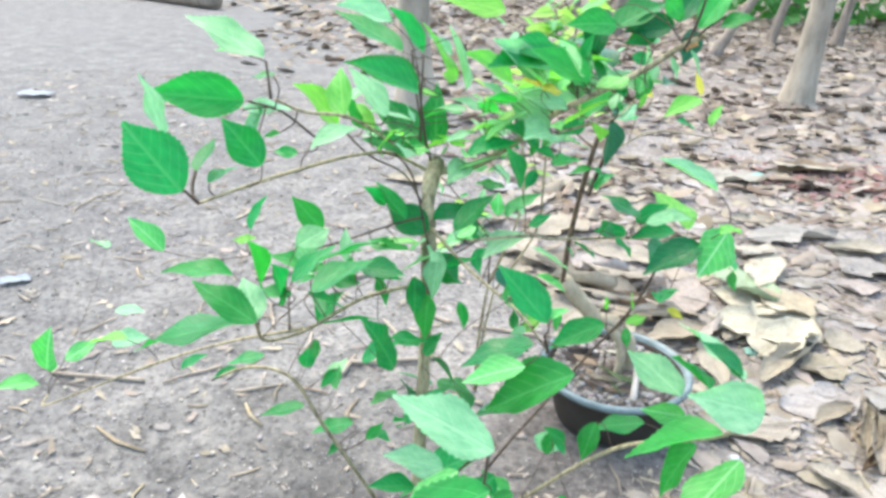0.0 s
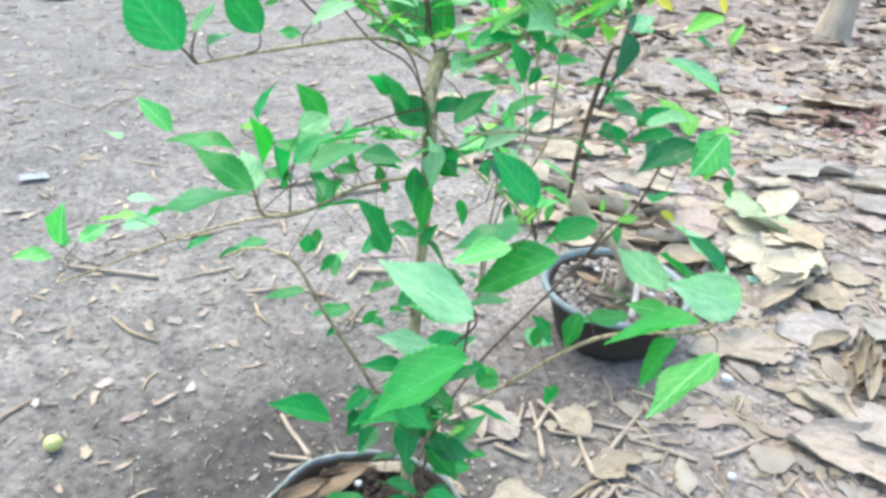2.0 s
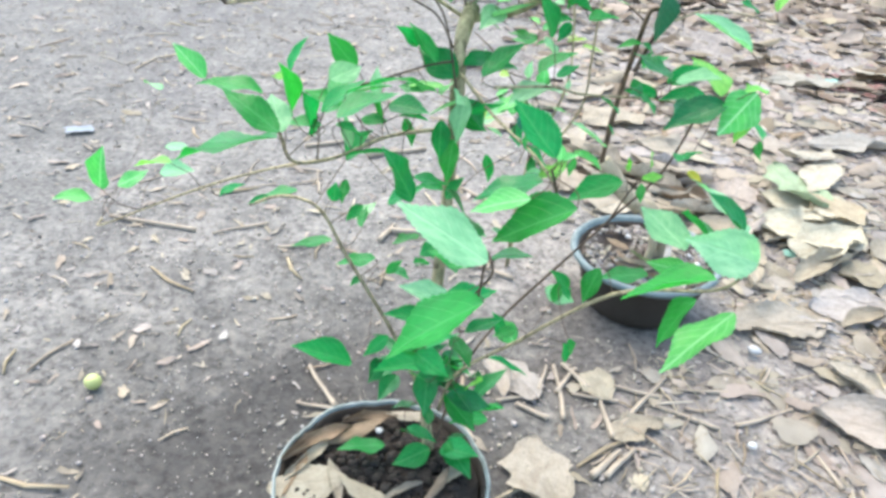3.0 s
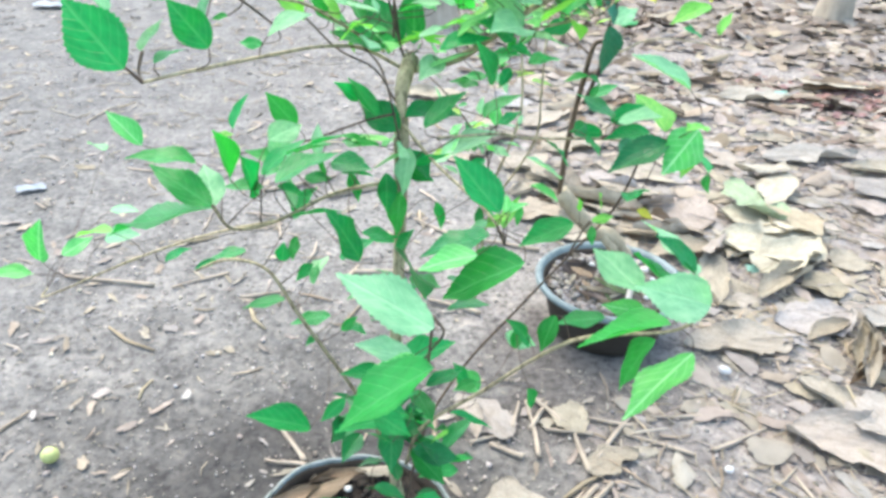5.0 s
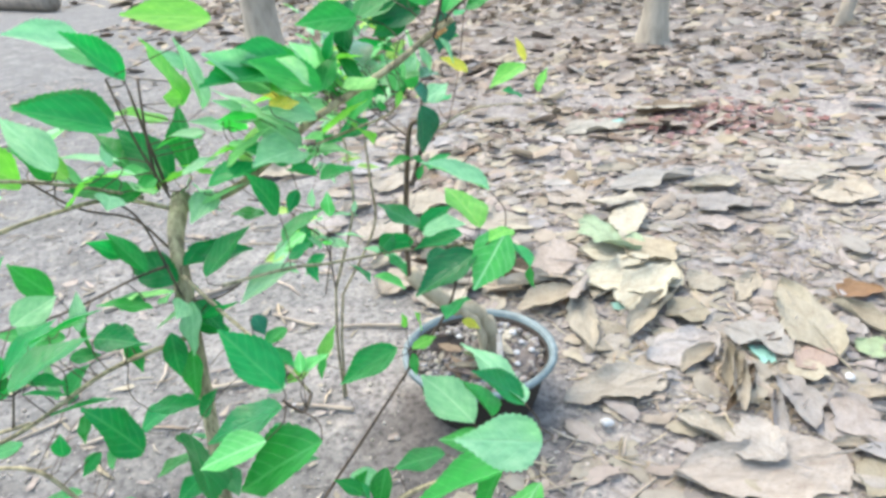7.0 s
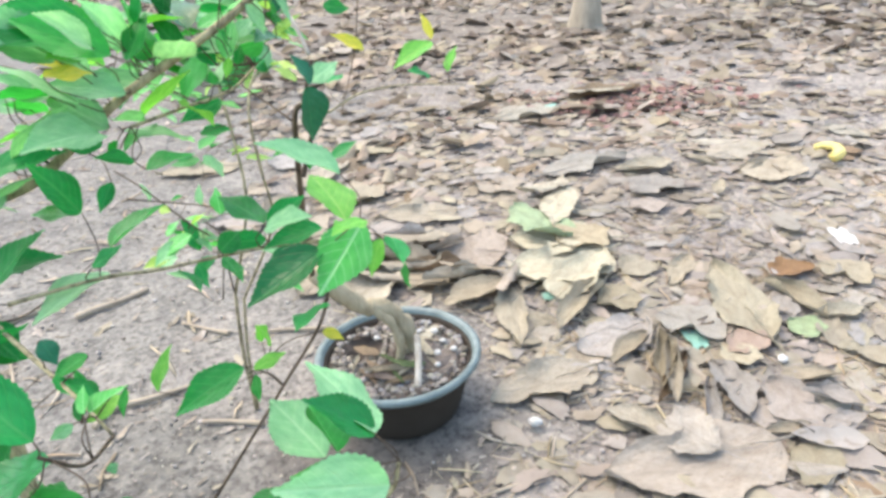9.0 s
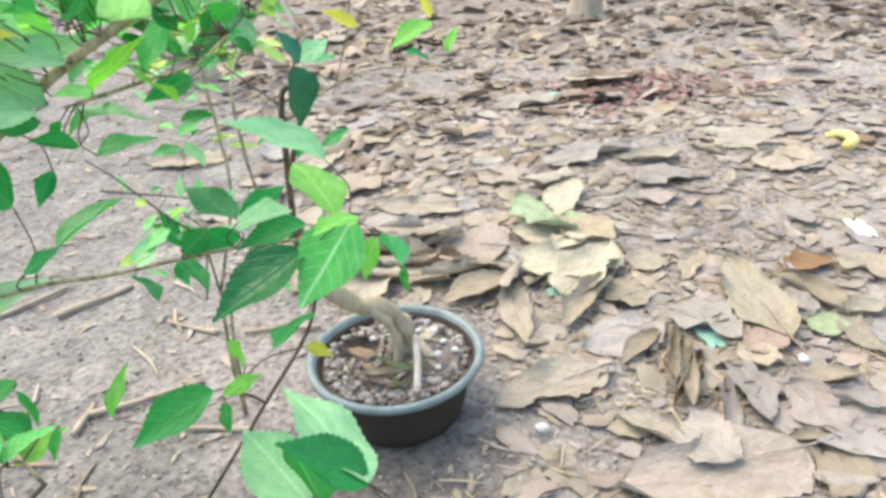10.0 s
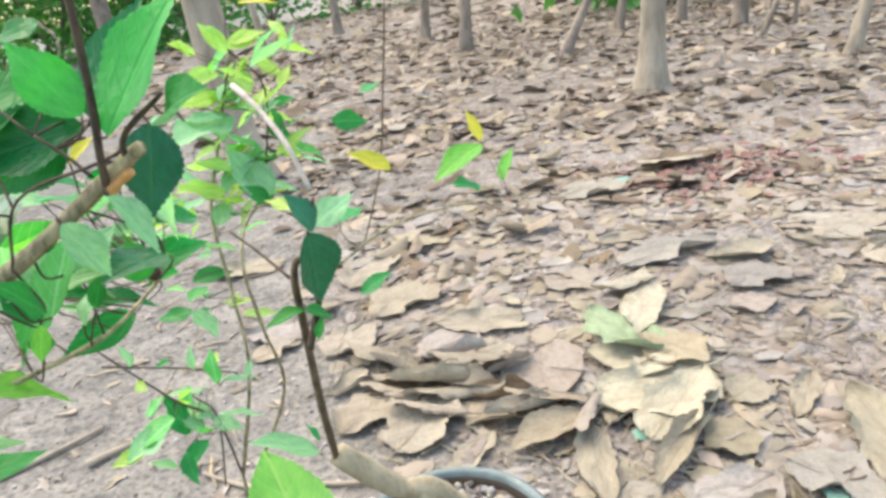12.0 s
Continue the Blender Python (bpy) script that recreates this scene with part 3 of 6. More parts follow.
SHRUB_LEAVES_L = (
    ("g", (0.142, 0.384, 0.368), (0.108, 0.391, 0.359), 0.018, -7),
    ("b", (0.169, 0.387, 0.372), (0.139, 0.387, 0.376), 0.015, -60),
    ("g", (0.176, 0.377, 0.357), (0.152, 0.377, 0.314), 0.025, -6),
    ("b", (0.19, 0.345, 0.372), (0.144, 0.313, 0.343), 0.032, 23),
    ("g", (0.106, 0.37, 0.378), (0.097, 0.36, 0.354), 0.014, -7),
    ("g", (0.09, 0.38, 0.352), (0.076, 0.38, 0.367), 0.01, -31),
    ("g", (0.057, 0.37, 0.318), (0.041, 0.36, 0.318), 0.01, -15),
    ("g", (0.093, 0.36, 0.323), (0.099, 0.36, 0.309), 0.008, 43),
    ("s", (0.166, 0.515, 0.61), (0.153, 0.517, 0.631), 0.014, -65),
    ("m", (0.166, 0.521, 0.608), (0.184, 0.531, 0.637), 0.018, 31),
    ("s", (0.175, 0.500, 0.606), (0.198, 0.510, 0.640), 0.019, 27),
    ("d", (0.179, 0.525, 0.604), (0.174, 0.519, 0.579), 0.017, -51),
)
SHRUB_LEAVES_M = (
    ("m", (0.164, 0.52, 0.607), (0.129, 0.521, 0.601), 0.018, -63),
    ("w", (0.143, 0.56, 0.591), (0.152, 0.56, 0.599), 0.005, 46),
    ("p", (0.171, 0.5, 0.592), (0.18, 0.497, 0.576), 0.009, 7),
    ("p", (0.158, 0.5, 0.587), (0.166, 0.5, 0.571), 0.01, 38),
    ("p", (0.149, 0.52, 0.568), (0.16, 0.53, 0.577), 0.01, 33),
    ("m", (0.171, 0.53, 0.565), (0.159, 0.509, 0.569), 0.014, -23),
    ("b", (0.143, 0.511, 0.559), (0.149, 0.525, 0.579), 0.012, 7),
    ("g", (0.147, 0.5, 0.565), (0.143, 0.49, 0.579), 0.009, -67),
    ("y", (0.145, 0.5, 0.562), (0.141, 0.5, 0.551), 0.005, -99),
    ("m", (0.141, 0.58, 0.634), (0.125, 0.58, 0.63), 0.009, -47),
    ("g", (0.189, 0.5, 0.609), (0.201, 0.479, 0.617), 0.013, 52),
    ("p", (0.09, 0.46, 0.58), (0.077, 0.439, 0.599), 0.016, -62),
)
SHRUB_LEAVES_N = (
    ("g", (0.06, 0.475, 0.499), (0.049, 0.461, 0.532), 0.019, -80),
    ("p", (0.079, 0.48, 0.536), (0.056, 0.438, 0.55), 0.028, -26),
    ("g", (0.096, 0.5, 0.566), (0.107, 0.521, 0.587), 0.016, -8),
    ("g", (0.121, 0.52, 0.562), (0.107, 0.53, 0.586), 0.015, -4),
    ("g", (0.087, 0.52, 0.502), (0.113, 0.541, 0.505), 0.017, 10),
    ("g", (0.055, 0.523, 0.457), (0.085, 0.551, 0.47), 0.021, -8),
    ("p", (0.064, 0.473, 0.465), (0.033, 0.438, 0.464), 0.024, 1),
    ("g", (0.059, 0.42, 0.449), (0.043, 0.41, 0.445), 0.01, -18),
    ("g", (0.051, 0.42, 0.436), (0.061, 0.41, 0.427), 0.009, -26),
    ("y", (0.056, 0.4, 0.425), (0.074, 0.411, 0.431), 0.01, 11),
    ("g", (0.054, 0.4, 0.426), (0.053, 0.411, 0.436), 0.007, -30),
    ("w", (0.067, 0.46, 0.57), (0.084, 0.481, 0.567), 0.012, 28),
)
SHRUB_LEAVES_O = (
    ("g", (0.086, 0.5, 0.514), (0.07, 0.49, 0.523), 0.011, -37),
    ("g", (0.072, 0.5, 0.504), (0.064, 0.49, 0.492), 0.009, -33),
    ("p", (0.134, 0.55, 0.539), (0.143, 0.56, 0.554), 0.012, -7),
    ("p", (0.157, 0.56, 0.588), (0.167, 0.581, 0.552), 0.022, 65),
    ("y", (0.042, 0.48, 0.617), (0, 0.459, 0.625), 0.022, -48),
    ("g", (0.081, 0.5, 0.587), (0.045, 0.479, 0.598), 0.022, -52),
    ("p", (0.066, 0.49, 0.572), (0.035, 0.469, 0.6), 0.026, -58),
    ("y", (0.061, 0.613, 0.545), (0.018, 0.583, 0.576), 0.03, -43),
    ("p", (0.079, 0.497, 0.534), (0.048, 0.51, 0.554), 0.02, -51),
    ("g", (0.123, 0.52, 0.606), (0.087, 0.499, 0.608), 0.021, -56),
    ("g", (0.121, 0.52, 0.603), (0.164, 0.541, 0.623), 0.026, 22),
    ("g", (0.102, 0.52, 0.579), (0.108, 0.52, 0.6), 0.011, 38),
)
SHRUB_LEAVES_P = (
    ("p", (0.094, 0.52, 0.569), (0.084, 0.499, 0.598), 0.019, -96),
    ("w", (0.072, 0.5, 0.566), (0.056, 0.49, 0.572), 0.009, -37),
    ("p", (0.091, 0.5, 0.55), (0.056, 0.493, 0.564), 0.019, -39),
    ("g", (0.078, 0.52, 0.514), (0.097, 0.53, 0.526), 0.012, 4),
    ("g", (0.076, 0.52, 0.521), (0.068, 0.52, 0.509), 0.007, -57),
    ("s", (0.085, 0.51, 0.582), (0.048, 0.494, 0.597), 0.022, -62),
    ("g", (0.081, 0.5, 0.582), (0.032, 0.458, 0.585), 0.033, -28),
    ("m", (0.121, 0.54, 0.614), (0.109, 0.54, 0.573), 0.022, -46),
    ("p", (0.078, 0.5, 0.562), (0.062, 0.479, 0.582), 0.019, -51),
    ("g", (0.073, 0.5, 0.526), (0.048, 0.479, 0.543), 0.019, -49),
    ("g", (0.021, 0.48, 0.52), (0.058, 0.49, 0.529), 0.02, 16),
    ("s", (0.131, 0.55, 0.56), (0.107, 0.55, 0.529), 0.02, -39),
)
SHRUB_LEAVES_Q = (
    ("g", (-0.012, 0.44, 0.571), (-0.048, 0.419, 0.592), 0.024, -42),
    ("g", (-0.011, 0.48, 0.588), (-0.031, 0.459, 0.619), 0.021, -60),
    ("g", (-0.047, 0.44, 0.547), (-0.059, 0.43, 0.571), 0.015, -52),
    ("g", (-0.073, 0.33, 0.571), (-0.081, 0.328, 0.57), 0.004, -36),
    ("y", (0.008, 0.516, 0.562), (-0.008, 0.544, 0.605), 0.027, 43),
    ("y", (0.013, 0.5, 0.57), (0.002, 0.5, 0.572), 0.011, -75),
    ("y", (-0.002, 0.521, 0.552), (-0.033, 0.51, 0.566), 0.018, -12),
    ("y", (-0.15, 0.486, 0.447), (-0.134, 0.482, 0.452), 0.008, 37),
    ("b", (0.018, 0.317, 0.382), (-0.014, 0.299, 0.368), 0.019, 5),
    ("g", (0.025, 0.302, 0.413), (-0.004, 0.312, 0.416), 0.016, -10),
    ("p", (0.148, 0.465, 0.479), (0.171, 0.444, 0.492), 0.017, 27),
    ("g", (0.224, 0.484, 0.434), (0.22, 0.468, 0.425), 0.01, 63),
)
SHRUB_LEAVES_R = (
    ("w", (0.168, 0.452, 0.417), (0.179, 0.446, 0.413), 0.007, 29),
    ("y", (0.14, 0.443, 0.421), (0.136, 0.435, 0.439), 0.01, -70),
    ("g", (0.165, 0.352, 0.418), (0.155, 0.393, 0.416), 0.021, 34),
    ("b", (0.06, 0.42, 0.266), (0.043, 0.43, 0.281), 0.018, -39),
    ("m", (0.155, 0.53, 0.605), (0.132, 0.524, 0.592), 0.017, -86),
    ("s", (0.163, 0.55, 0.559), (0.147, 0.548, 0.556), 0.013, -74),
    ("g", (0.136, 0.52, 0.555), (0.126, 0.524, 0.568), 0.009, -42),
    ("g", (0.133, 0.52, 0.545), (0.133, 0.523, 0.552), 0.007, 35),
    ("g", (0.147, 0.53, 0.552), (0.151, 0.534, 0.562), 0.006, 34),
    ("s", (0.097, 0.46, 0.576), (0.058, 0.466, 0.595), 0.022, -45),
    ("m", (0.125, 0.524, 0.575), (0.103, 0.572, 0.597), 0.029, 11),
    ("s", (0.099, 0.507, 0.565), (0.094, 0.555, 0.592), 0.027, 64),
)
SHRUB_LEAVES_S = (
    ("g", (0.064, 0.45, 0.479), (0.079, 0.455, 0.487), 0.009, 23),
    ("d", (0.042, 0.42, 0.461), (0.048, 0.414, 0.45), 0.01, 19),
    ("g", (0.045, 0.41, 0.446), (0.064, 0.403, 0.432), 0.012, -5),
    ("b", (0.071, 0.366, 0.454), (0.083, 0.384, 0.453), 0.011, -7),
    ("g", (0.08, 0.39, 0.446), (0.076, 0.383, 0.436), 0.006, 10),
    ("b", (0.069, 0.366, 0.454), (0.068, 0.377, 0.461), 0.007, -32),
    ("p", (0.058, 0.38, 0.44), (0.048, 0.377, 0.436), 0.006, -58),
)
LEAVES_BONSAI_A = (
    ("d", (0.193, 0.8, 0.473), (0.194, 0.8, 0.417), 0.042, -45),
    ("d", (0.198, 0.8, 0.474), (0.184, 0.8, 0.505), 0.025, -29),
    ("p", (0.198, 0.81, 0.474), (0.229, 0.831, 0.487), 0.023, 33),
    ("g", (0.179, 0.8, 0.415), (0.149, 0.79, 0.412), 0.016, -9),
    ("g", (0.179, 0.8, 0.415), (0.2, 0.81, 0.401), 0.014, 29),
    ("l", (0.188, 0.81, 0.487), (0.166, 0.831, 0.496), 0.015, 2),
    ("g", (0.216, 0.83, 0.466), (0.236, 0.861, 0.469), 0.019, -5),
    ("g", (0.184, 0.8, 0.389), (0.191, 0.8, 0.408), 0.01, 39),
    ("p", (0.162, 0.82, 0.276), (0.115, 0.799, 0.315), 0.037, -3),
    ("g", (0.166, 0.8, 0.301), (0.159, 0.81, 0.313), 0.009, 34),
    ("g", (0.225, 0.87, 0.535), (0.253, 0.88, 0.529), 0.017, 63),
    ("g", (0.253, 0.9, 0.548), (0.269, 0.921, 0.552), 0.014, 3),
)
LEAVES_BONSAI_B = (
    ("w", (0.265, 0.9, 0.481), (0.231, 0.9, 0.502), 0.018, -39),
    ("g", (0.219, 1, 0.329), (0.254, 1, 0.349), 0.021, 28),
    ("y", (0.369, 1.02, 0.459), (0.311, 0.988, 0.442), 0.032, -18),
    ("w", (0.369, 1.02, 0.462), (0.359, 1.03, 0.495), 0.016, -12),
    ("y", (0.384, 1, 0.422), (0.401, 1.021, 0.451), 0.019, -21),
    ("g", (0.359, 1, 0.421), (0.326, 0.979, 0.436), 0.021, -30),
)
LEAVES_LIME_A = (
    ("l", (0.151, 0.95, 0.592), (0.132, 0.95, 0.619), 0.015, -62),
    ("l", (0.152, 0.95, 0.594), (0.182, 0.971, 0.605), 0.018, 43),
    ("l", (0.125, 0.95, 0.595), (0.111, 0.929, 0.608), 0.013, -67),
    ("l", (0.139, 0.95, 0.576), (0.107, 0.929, 0.574), 0.018, -43),
    ("l", (0.137, 0.96, 0.554), (0.101, 0.939, 0.559), 0.019, -38),
    ("p", (0.138, 0.96, 0.539), (0.095, 0.897, 0.536), 0.043, -19),
    ("p", (0.156, 0.93, 0.461), (0.131, 0.951, 0.516), 0.036, -9),
    ("l", (0.133, 0.93, 0.498), (0.106, 0.92, 0.512), 0.015, -39),
    ("l", (0.123, 0.93, 0.479), (0.091, 0.909, 0.498), 0.02, -46),
    ("g", (0.158, 0.93, 0.462), (0.137, 0.92, 0.486), 0.017, -55),
    ("g", (0.165, 0.97, 0.52), (0.194, 0.98, 0.496), 0.02, 47),
    ("g", (0.174, 0.97, 0.539), (0.196, 0.98, 0.544), 0.013, 34),
)
LEAVES_LIME_B = (
    ("l", (0.195, 1, 0.582), (0.197, 1, 0.603), 0.01, -18),
    ("l", (0.097, 0.92, 0.465), (0.075, 0.899, 0.494), 0.022, -45),
    ("g", (0.07, 0.95, 0.397), (0.109, 0.95, 0.4), 0.02, 29),
    ("p", (0.131, 0.95, 0.519), (0.118, 0.95, 0.548), 0.018, -31),
    ("l", (0.153, 0.96, 0.573), (0.166, 0.97, 0.587), 0.01, 24),
    ("l", (0.187, 0.9, 0.456), (0.165, 0.921, 0.473), 0.016, -4),
    ("l", (0.132, 0.92, 0.45), (0.144, 0.93, 0.472), 0.014, 0),
    ("g", (0.178, 0.97, 0.512), (0.173, 0.98, 0.541), 0.016, 36),
    ("l", (0.169, 0.97, 0.579), (0.191, 0.98, 0.564), 0.015, 61),
)
LEAVES_SPROUT_A = (
    ("p", (0.035, 0.86, 0.305), (0.005, 0.839, 0.292), 0.022, -18),
    ("b", (0.047, 0.86, 0.313), (0.013, 0.849, 0.299), 0.027, -10),
    ("g", (0.05, 0.87, 0.288), (0.039, 0.88, 0.327), 0.022, 6),
    ("g", (0.047, 0.86, 0.278), (0.052, 0.839, 0.255), 0.016, 35),
    ("p", (0.062, 0.87, 0.285), (0.046, 0.88, 0.307), 0.017, 13),
    ("g", (0.065, 0.87, 0.278), (0.039, 0.849, 0.263), 0.019, -12),
    ("b", (0.078, 0.9, 0.315), (0.077, 0.91, 0.346), 0.024, -49),
    ("p", (0.057, 0.92, 0.323), (0.058, 0.92, 0.348), 0.014, -43),
    ("g", (0.038, 0.92, 0.337), (0.024, 0.92, 0.334), 0.007, -23),
    ("b", (0.018, 0.88, 0.307), (0.032, 0.89, 0.321), 0.016, 2),
    ("p", (-0, 0.93, 0.334), (-0.005, 0.94, 0.355), 0.013, 45),
    ("b", (0.122, 0.8, 0.274), (0.158, 0.779, 0.264), 0.03, -15),
)
LEAVES_SPROUT_B = (
    ("g", (0.032, 0.93, 0.275), (0.017, 0.93, 0.294), 0.012, -35),
    ("p", (0.019, 0.9, 0.271), (-0.007, 0.9, 0.258), 0.016, -28),
    ("b", (0.041, 0.92, 0.268), (0.042, 0.931, 0.304), 0.027, -38),
)
LEAVES_LIME_C = (
    ("l", (0.150, 0.955, 0.599), (0.135, 0.945, 0.618), 0.014, -40),
    ("l", (0.151, 0.955, 0.598), (0.185, 0.965, 0.604), 0.016, 30),
    ("l", (0.122, 0.940, 0.596), (0.113, 0.930, 0.610), 0.012, -30),
    ("l", (0.129, 0.950, 0.579), (0.103, 0.940, 0.571), 0.010, 20),
    ("l", (0.136, 0.950, 0.560), (0.101, 0.935, 0.560), 0.011, -20),
    ("l", (0.108, 0.930, 0.507), (0.133, 0.945, 0.502), 0.014, 10),
    ("l", (0.087, 0.920, 0.495), (0.124, 0.930, 0.478), 0.012, 15),
    ("p", (0.120, 0.940, 0.474), (0.162, 0.960, 0.506), 0.031, 10),
)
LEAVES_LIME_D = (
    ("w", (0.167, 0.960, 0.628), (0.202, 0.970, 0.625), 0.012, 10),
    ("p", (0.199, 0.965, 0.583), (0.209, 0.965, 0.606), 0.013, 15),
    ("l", (0.186, 0.965, 0.557), (0.197, 0.975, 0.572), 0.017, 0),
    ("p", (0.120, 0.950, 0.521), (0.093, 0.930, 0.542), 0.020, -10),
    ("l", (0.098, 0.920, 0.460), (0.086, 0.915, 0.448), 0.010, 0),
    ("l", (0.153, 0.955, 0.583), (0.141, 0.950, 0.571), 0.010, 0),
    ("p", (0.161, 0.960, 0.535), (0.183, 0.975, 0.544), 0.013, 20),
)
STEMS_SHRUB_A = (
    ("trunk", 0.0048, 0.0056, [(-0.005, 0.425, 0.123), (-0.011, 0.437, 0.182), (-0.006, 0.46, 0.381), (-0.005, 0.468, 0.456), (-0.006, 0.485, 0.488), (-0.001, 0.503, 0.509)]),
    ("branch", 0.0032, 0.0017, [(-0.002, 0.5, 0.5), (0.032, 0.5, 0.509), (0.06, 0.503, 0.527), (0.087, 0.505, 0.547), (0.142, 0.505, 0.577), (0.164, 0.509, 0.591), (0.176, 0.505, 0.599), (0.181, 0.503, 0.602)]),
    ("twig", 0.0011, 0.0009, [(0.169, 0.506, 0.591), (0.171, 0.503, 0.601), (0.174, 0.5, 0.615), (0.177, 0.497, 0.637), (0.178, 0.495, 0.646)]),
    ("twig", 0.0009, 0.0006, [(0.176, 0.505, 0.599), (0.179, 0.5, 0.606), (0.19, 0.5, 0.614)]),
    ("twig", 0.0005, 0.0004, [(0.175, 0.505, 0.601), (0.168, 0.505, 0.599), (0.149, 0.503, 0.594), (0.142, 0.503, 0.577)]),
)
STEMS_SHRUB_B = (
    ("twig", 0.0005, 0.0004, [(0.167, 0.505, 0.596), (0.162, 0.507, 0.602), (0.156, 0.508, 0.608)]),
    ("branch", 0.0011, 0.0007, [(0.087, 0.51, 0.53), (0.114, 0.53, 0.532), (0.139, 0.55, 0.534), (0.156, 0.57, 0.543)]),
    ("twig", 0.0011, 0.0008, [(-0.008, 0.5, 0.514), (-0.012, 0.5, 0.544), (-0.016, 0.5, 0.578)]),
    ("twig", 0.001, 0.0007, [(-0.013, 0.5, 0.515), (-0.013, 0.5, 0.544), (-0.012, 0.51, 0.582)]),
    ("branch", 0.0014, 0.0008, [(-0.005, 0.5, 0.5), (-0.031, 0.47, 0.522), (-0.049, 0.42, 0.535), (-0.071, 0.38, 0.539), (-0.089, 0.32, 0.547), (-0.099, 0.285, 0.551)]),
)
STEMS_SHRUB_C = (
    ("twig", 0.0008, 0.0006, [(-0.099, 0.285, 0.551), (-0.103, 0.28, 0.559)]),
    ("twig", 0.0008, 0.0006, [(-0.099, 0.285, 0.551), (-0.107, 0.3, 0.552), (-0.108, 0.31, 0.558)]),
    ("branch", 0.0011, 0.0007, [(-0.018, 0.48, 0.518), (-0.036, 0.43, 0.546), (-0.048, 0.38, 0.568), (-0.062, 0.34, 0.579), (-0.069, 0.31, 0.591)]),
    ("twig", 0.0007, 0.0006, [(-0.076, 0.33, 0.587), (-0.077, 0.33, 0.604)]),
    ("twig", 0.0007, 0.0006, [(-0.069, 0.4, 0.55), (-0.078, 0.36, 0.574), (-0.081, 0.31, 0.59)]),
)
STEMS_SHRUB_D = (
    ("branch", 0.0016, 0.0009, [(-0.008, 0.455, 0.431), (-0.048, 0.43, 0.431), (-0.08, 0.39, 0.428), (-0.097, 0.36, 0.438), (-0.087, 0.31, 0.479)]),
    ("branch", 0.0012, 0.0008, [(-0.084, 0.4, 0.423), (-0.144, 0.43, 0.393), (-0.219, 0.46, 0.351), (-0.332, 0.5, 0.282), (-0.344, 0.52, 0.277)]),
    ("twig", 0.0009, 0.0007, [(-0.008, 0.46, 0.48), (-0.03, 0.46, 0.474), (-0.082, 0.47, 0.451), (-0.142, 0.5, 0.429), (-0.16, 0.55, 0.425)]),
    ("twig", 0.0008, 0.0006, [(-0.093, 0.4, 0.422), (-0.097, 0.42, 0.432)]),
    ("branch", 0.0018, 0.0011, [(-0.011, 0.43, 0.175), (-0.038, 0.43, 0.243), (-0.061, 0.42, 0.299), (-0.08, 0.42, 0.334), (-0.099, 0.42, 0.371), (-0.128, 0.425, 0.376), (-0.157, 0.43, 0.362)]),
)
STEMS_SHRUB_E = (
    ("branch", 0.0014, 0.0008, [(-0.003, 0.465, 0.47), (0.023, 0.44, 0.451), (0.055, 0.4, 0.44), (0.07, 0.385, 0.426)]),
    ("twig", 0.0014, 0.001, [(0.001, 0.425, 0.132), (0.016, 0.455, 0.191), (0.048, 0.483, 0.239), (0.091, 0.508, 0.283), (0.135, 0.53, 0.329), (0.171, 0.535, 0.378), (0.182, 0.505, 0.452)]),
    ("branch", 0.0012, 0.0008, [(0.022, 0.45, 0.467), (0.063, 0.46, 0.468), (0.088, 0.48, 0.458), (0.142, 0.49, 0.456), (0.186, 0.5, 0.449)]),
    ("branch", 0.0017, 0.001, [(0.001, 0.43, 0.17), (0.016, 0.4, 0.242), (0.059, 0.38, 0.299), (0.116, 0.36, 0.365), (0.171, 0.355, 0.379), (0.186, 0.35, 0.391), (0.191, 0.35, 0.407)]),
    ("twig", 0.0009, 0.0007, [(0, 0.42, 0.263), (0.024, 0.36, 0.35), (0.035, 0.31, 0.404), (0.031, 0.27, 0.444)]),
)
STEMS_SHRUB_F = (
    ("twig", 0.0009, 0.0007, [(0.031, 0.27, 0.444), (0.029, 0.27, 0.416)]),
    ("twig", 0.0008, 0.0006, [(-0.002, 0.465, 0.451), (0.014, 0.48, 0.444), (0.035, 0.5, 0.449)]),
    ("twig", 0.0008, 0.0006, [(-0.005, 0.46, 0.459), (-0.016, 0.46, 0.508), (-0.029, 0.46, 0.526)]),
    ("twig", 0.0008, 0.0006, [(-0.005, 0.49, 0.512), (-0.014, 0.48, 0.553), (-0.018, 0.47, 0.591)]),
    ("twig", 0.0008, 0.0006, [(-0.01, 0.48, 0.482), (-0.023, 0.47, 0.508), (-0.044, 0.45, 0.526), (-0.063, 0.44, 0.549)]),
)
STEMS_SHRUB_G = (
    ("twig", 0.001, 0.0007, [(0.182, 0.503, 0.45), (0.187, 0.465, 0.468), (0.196, 0.441, 0.486)]),
    ("twig", 0.001, 0.0007, [(0.07, 0.385, 0.426), (0.068, 0.352, 0.44), (0.062, 0.334, 0.462)]),
    ("twig", 0.001, 0.0006, [(0.135, 0.53, 0.329), (0.133, 0.48, 0.375), (0.13, 0.432, 0.414)]),
)
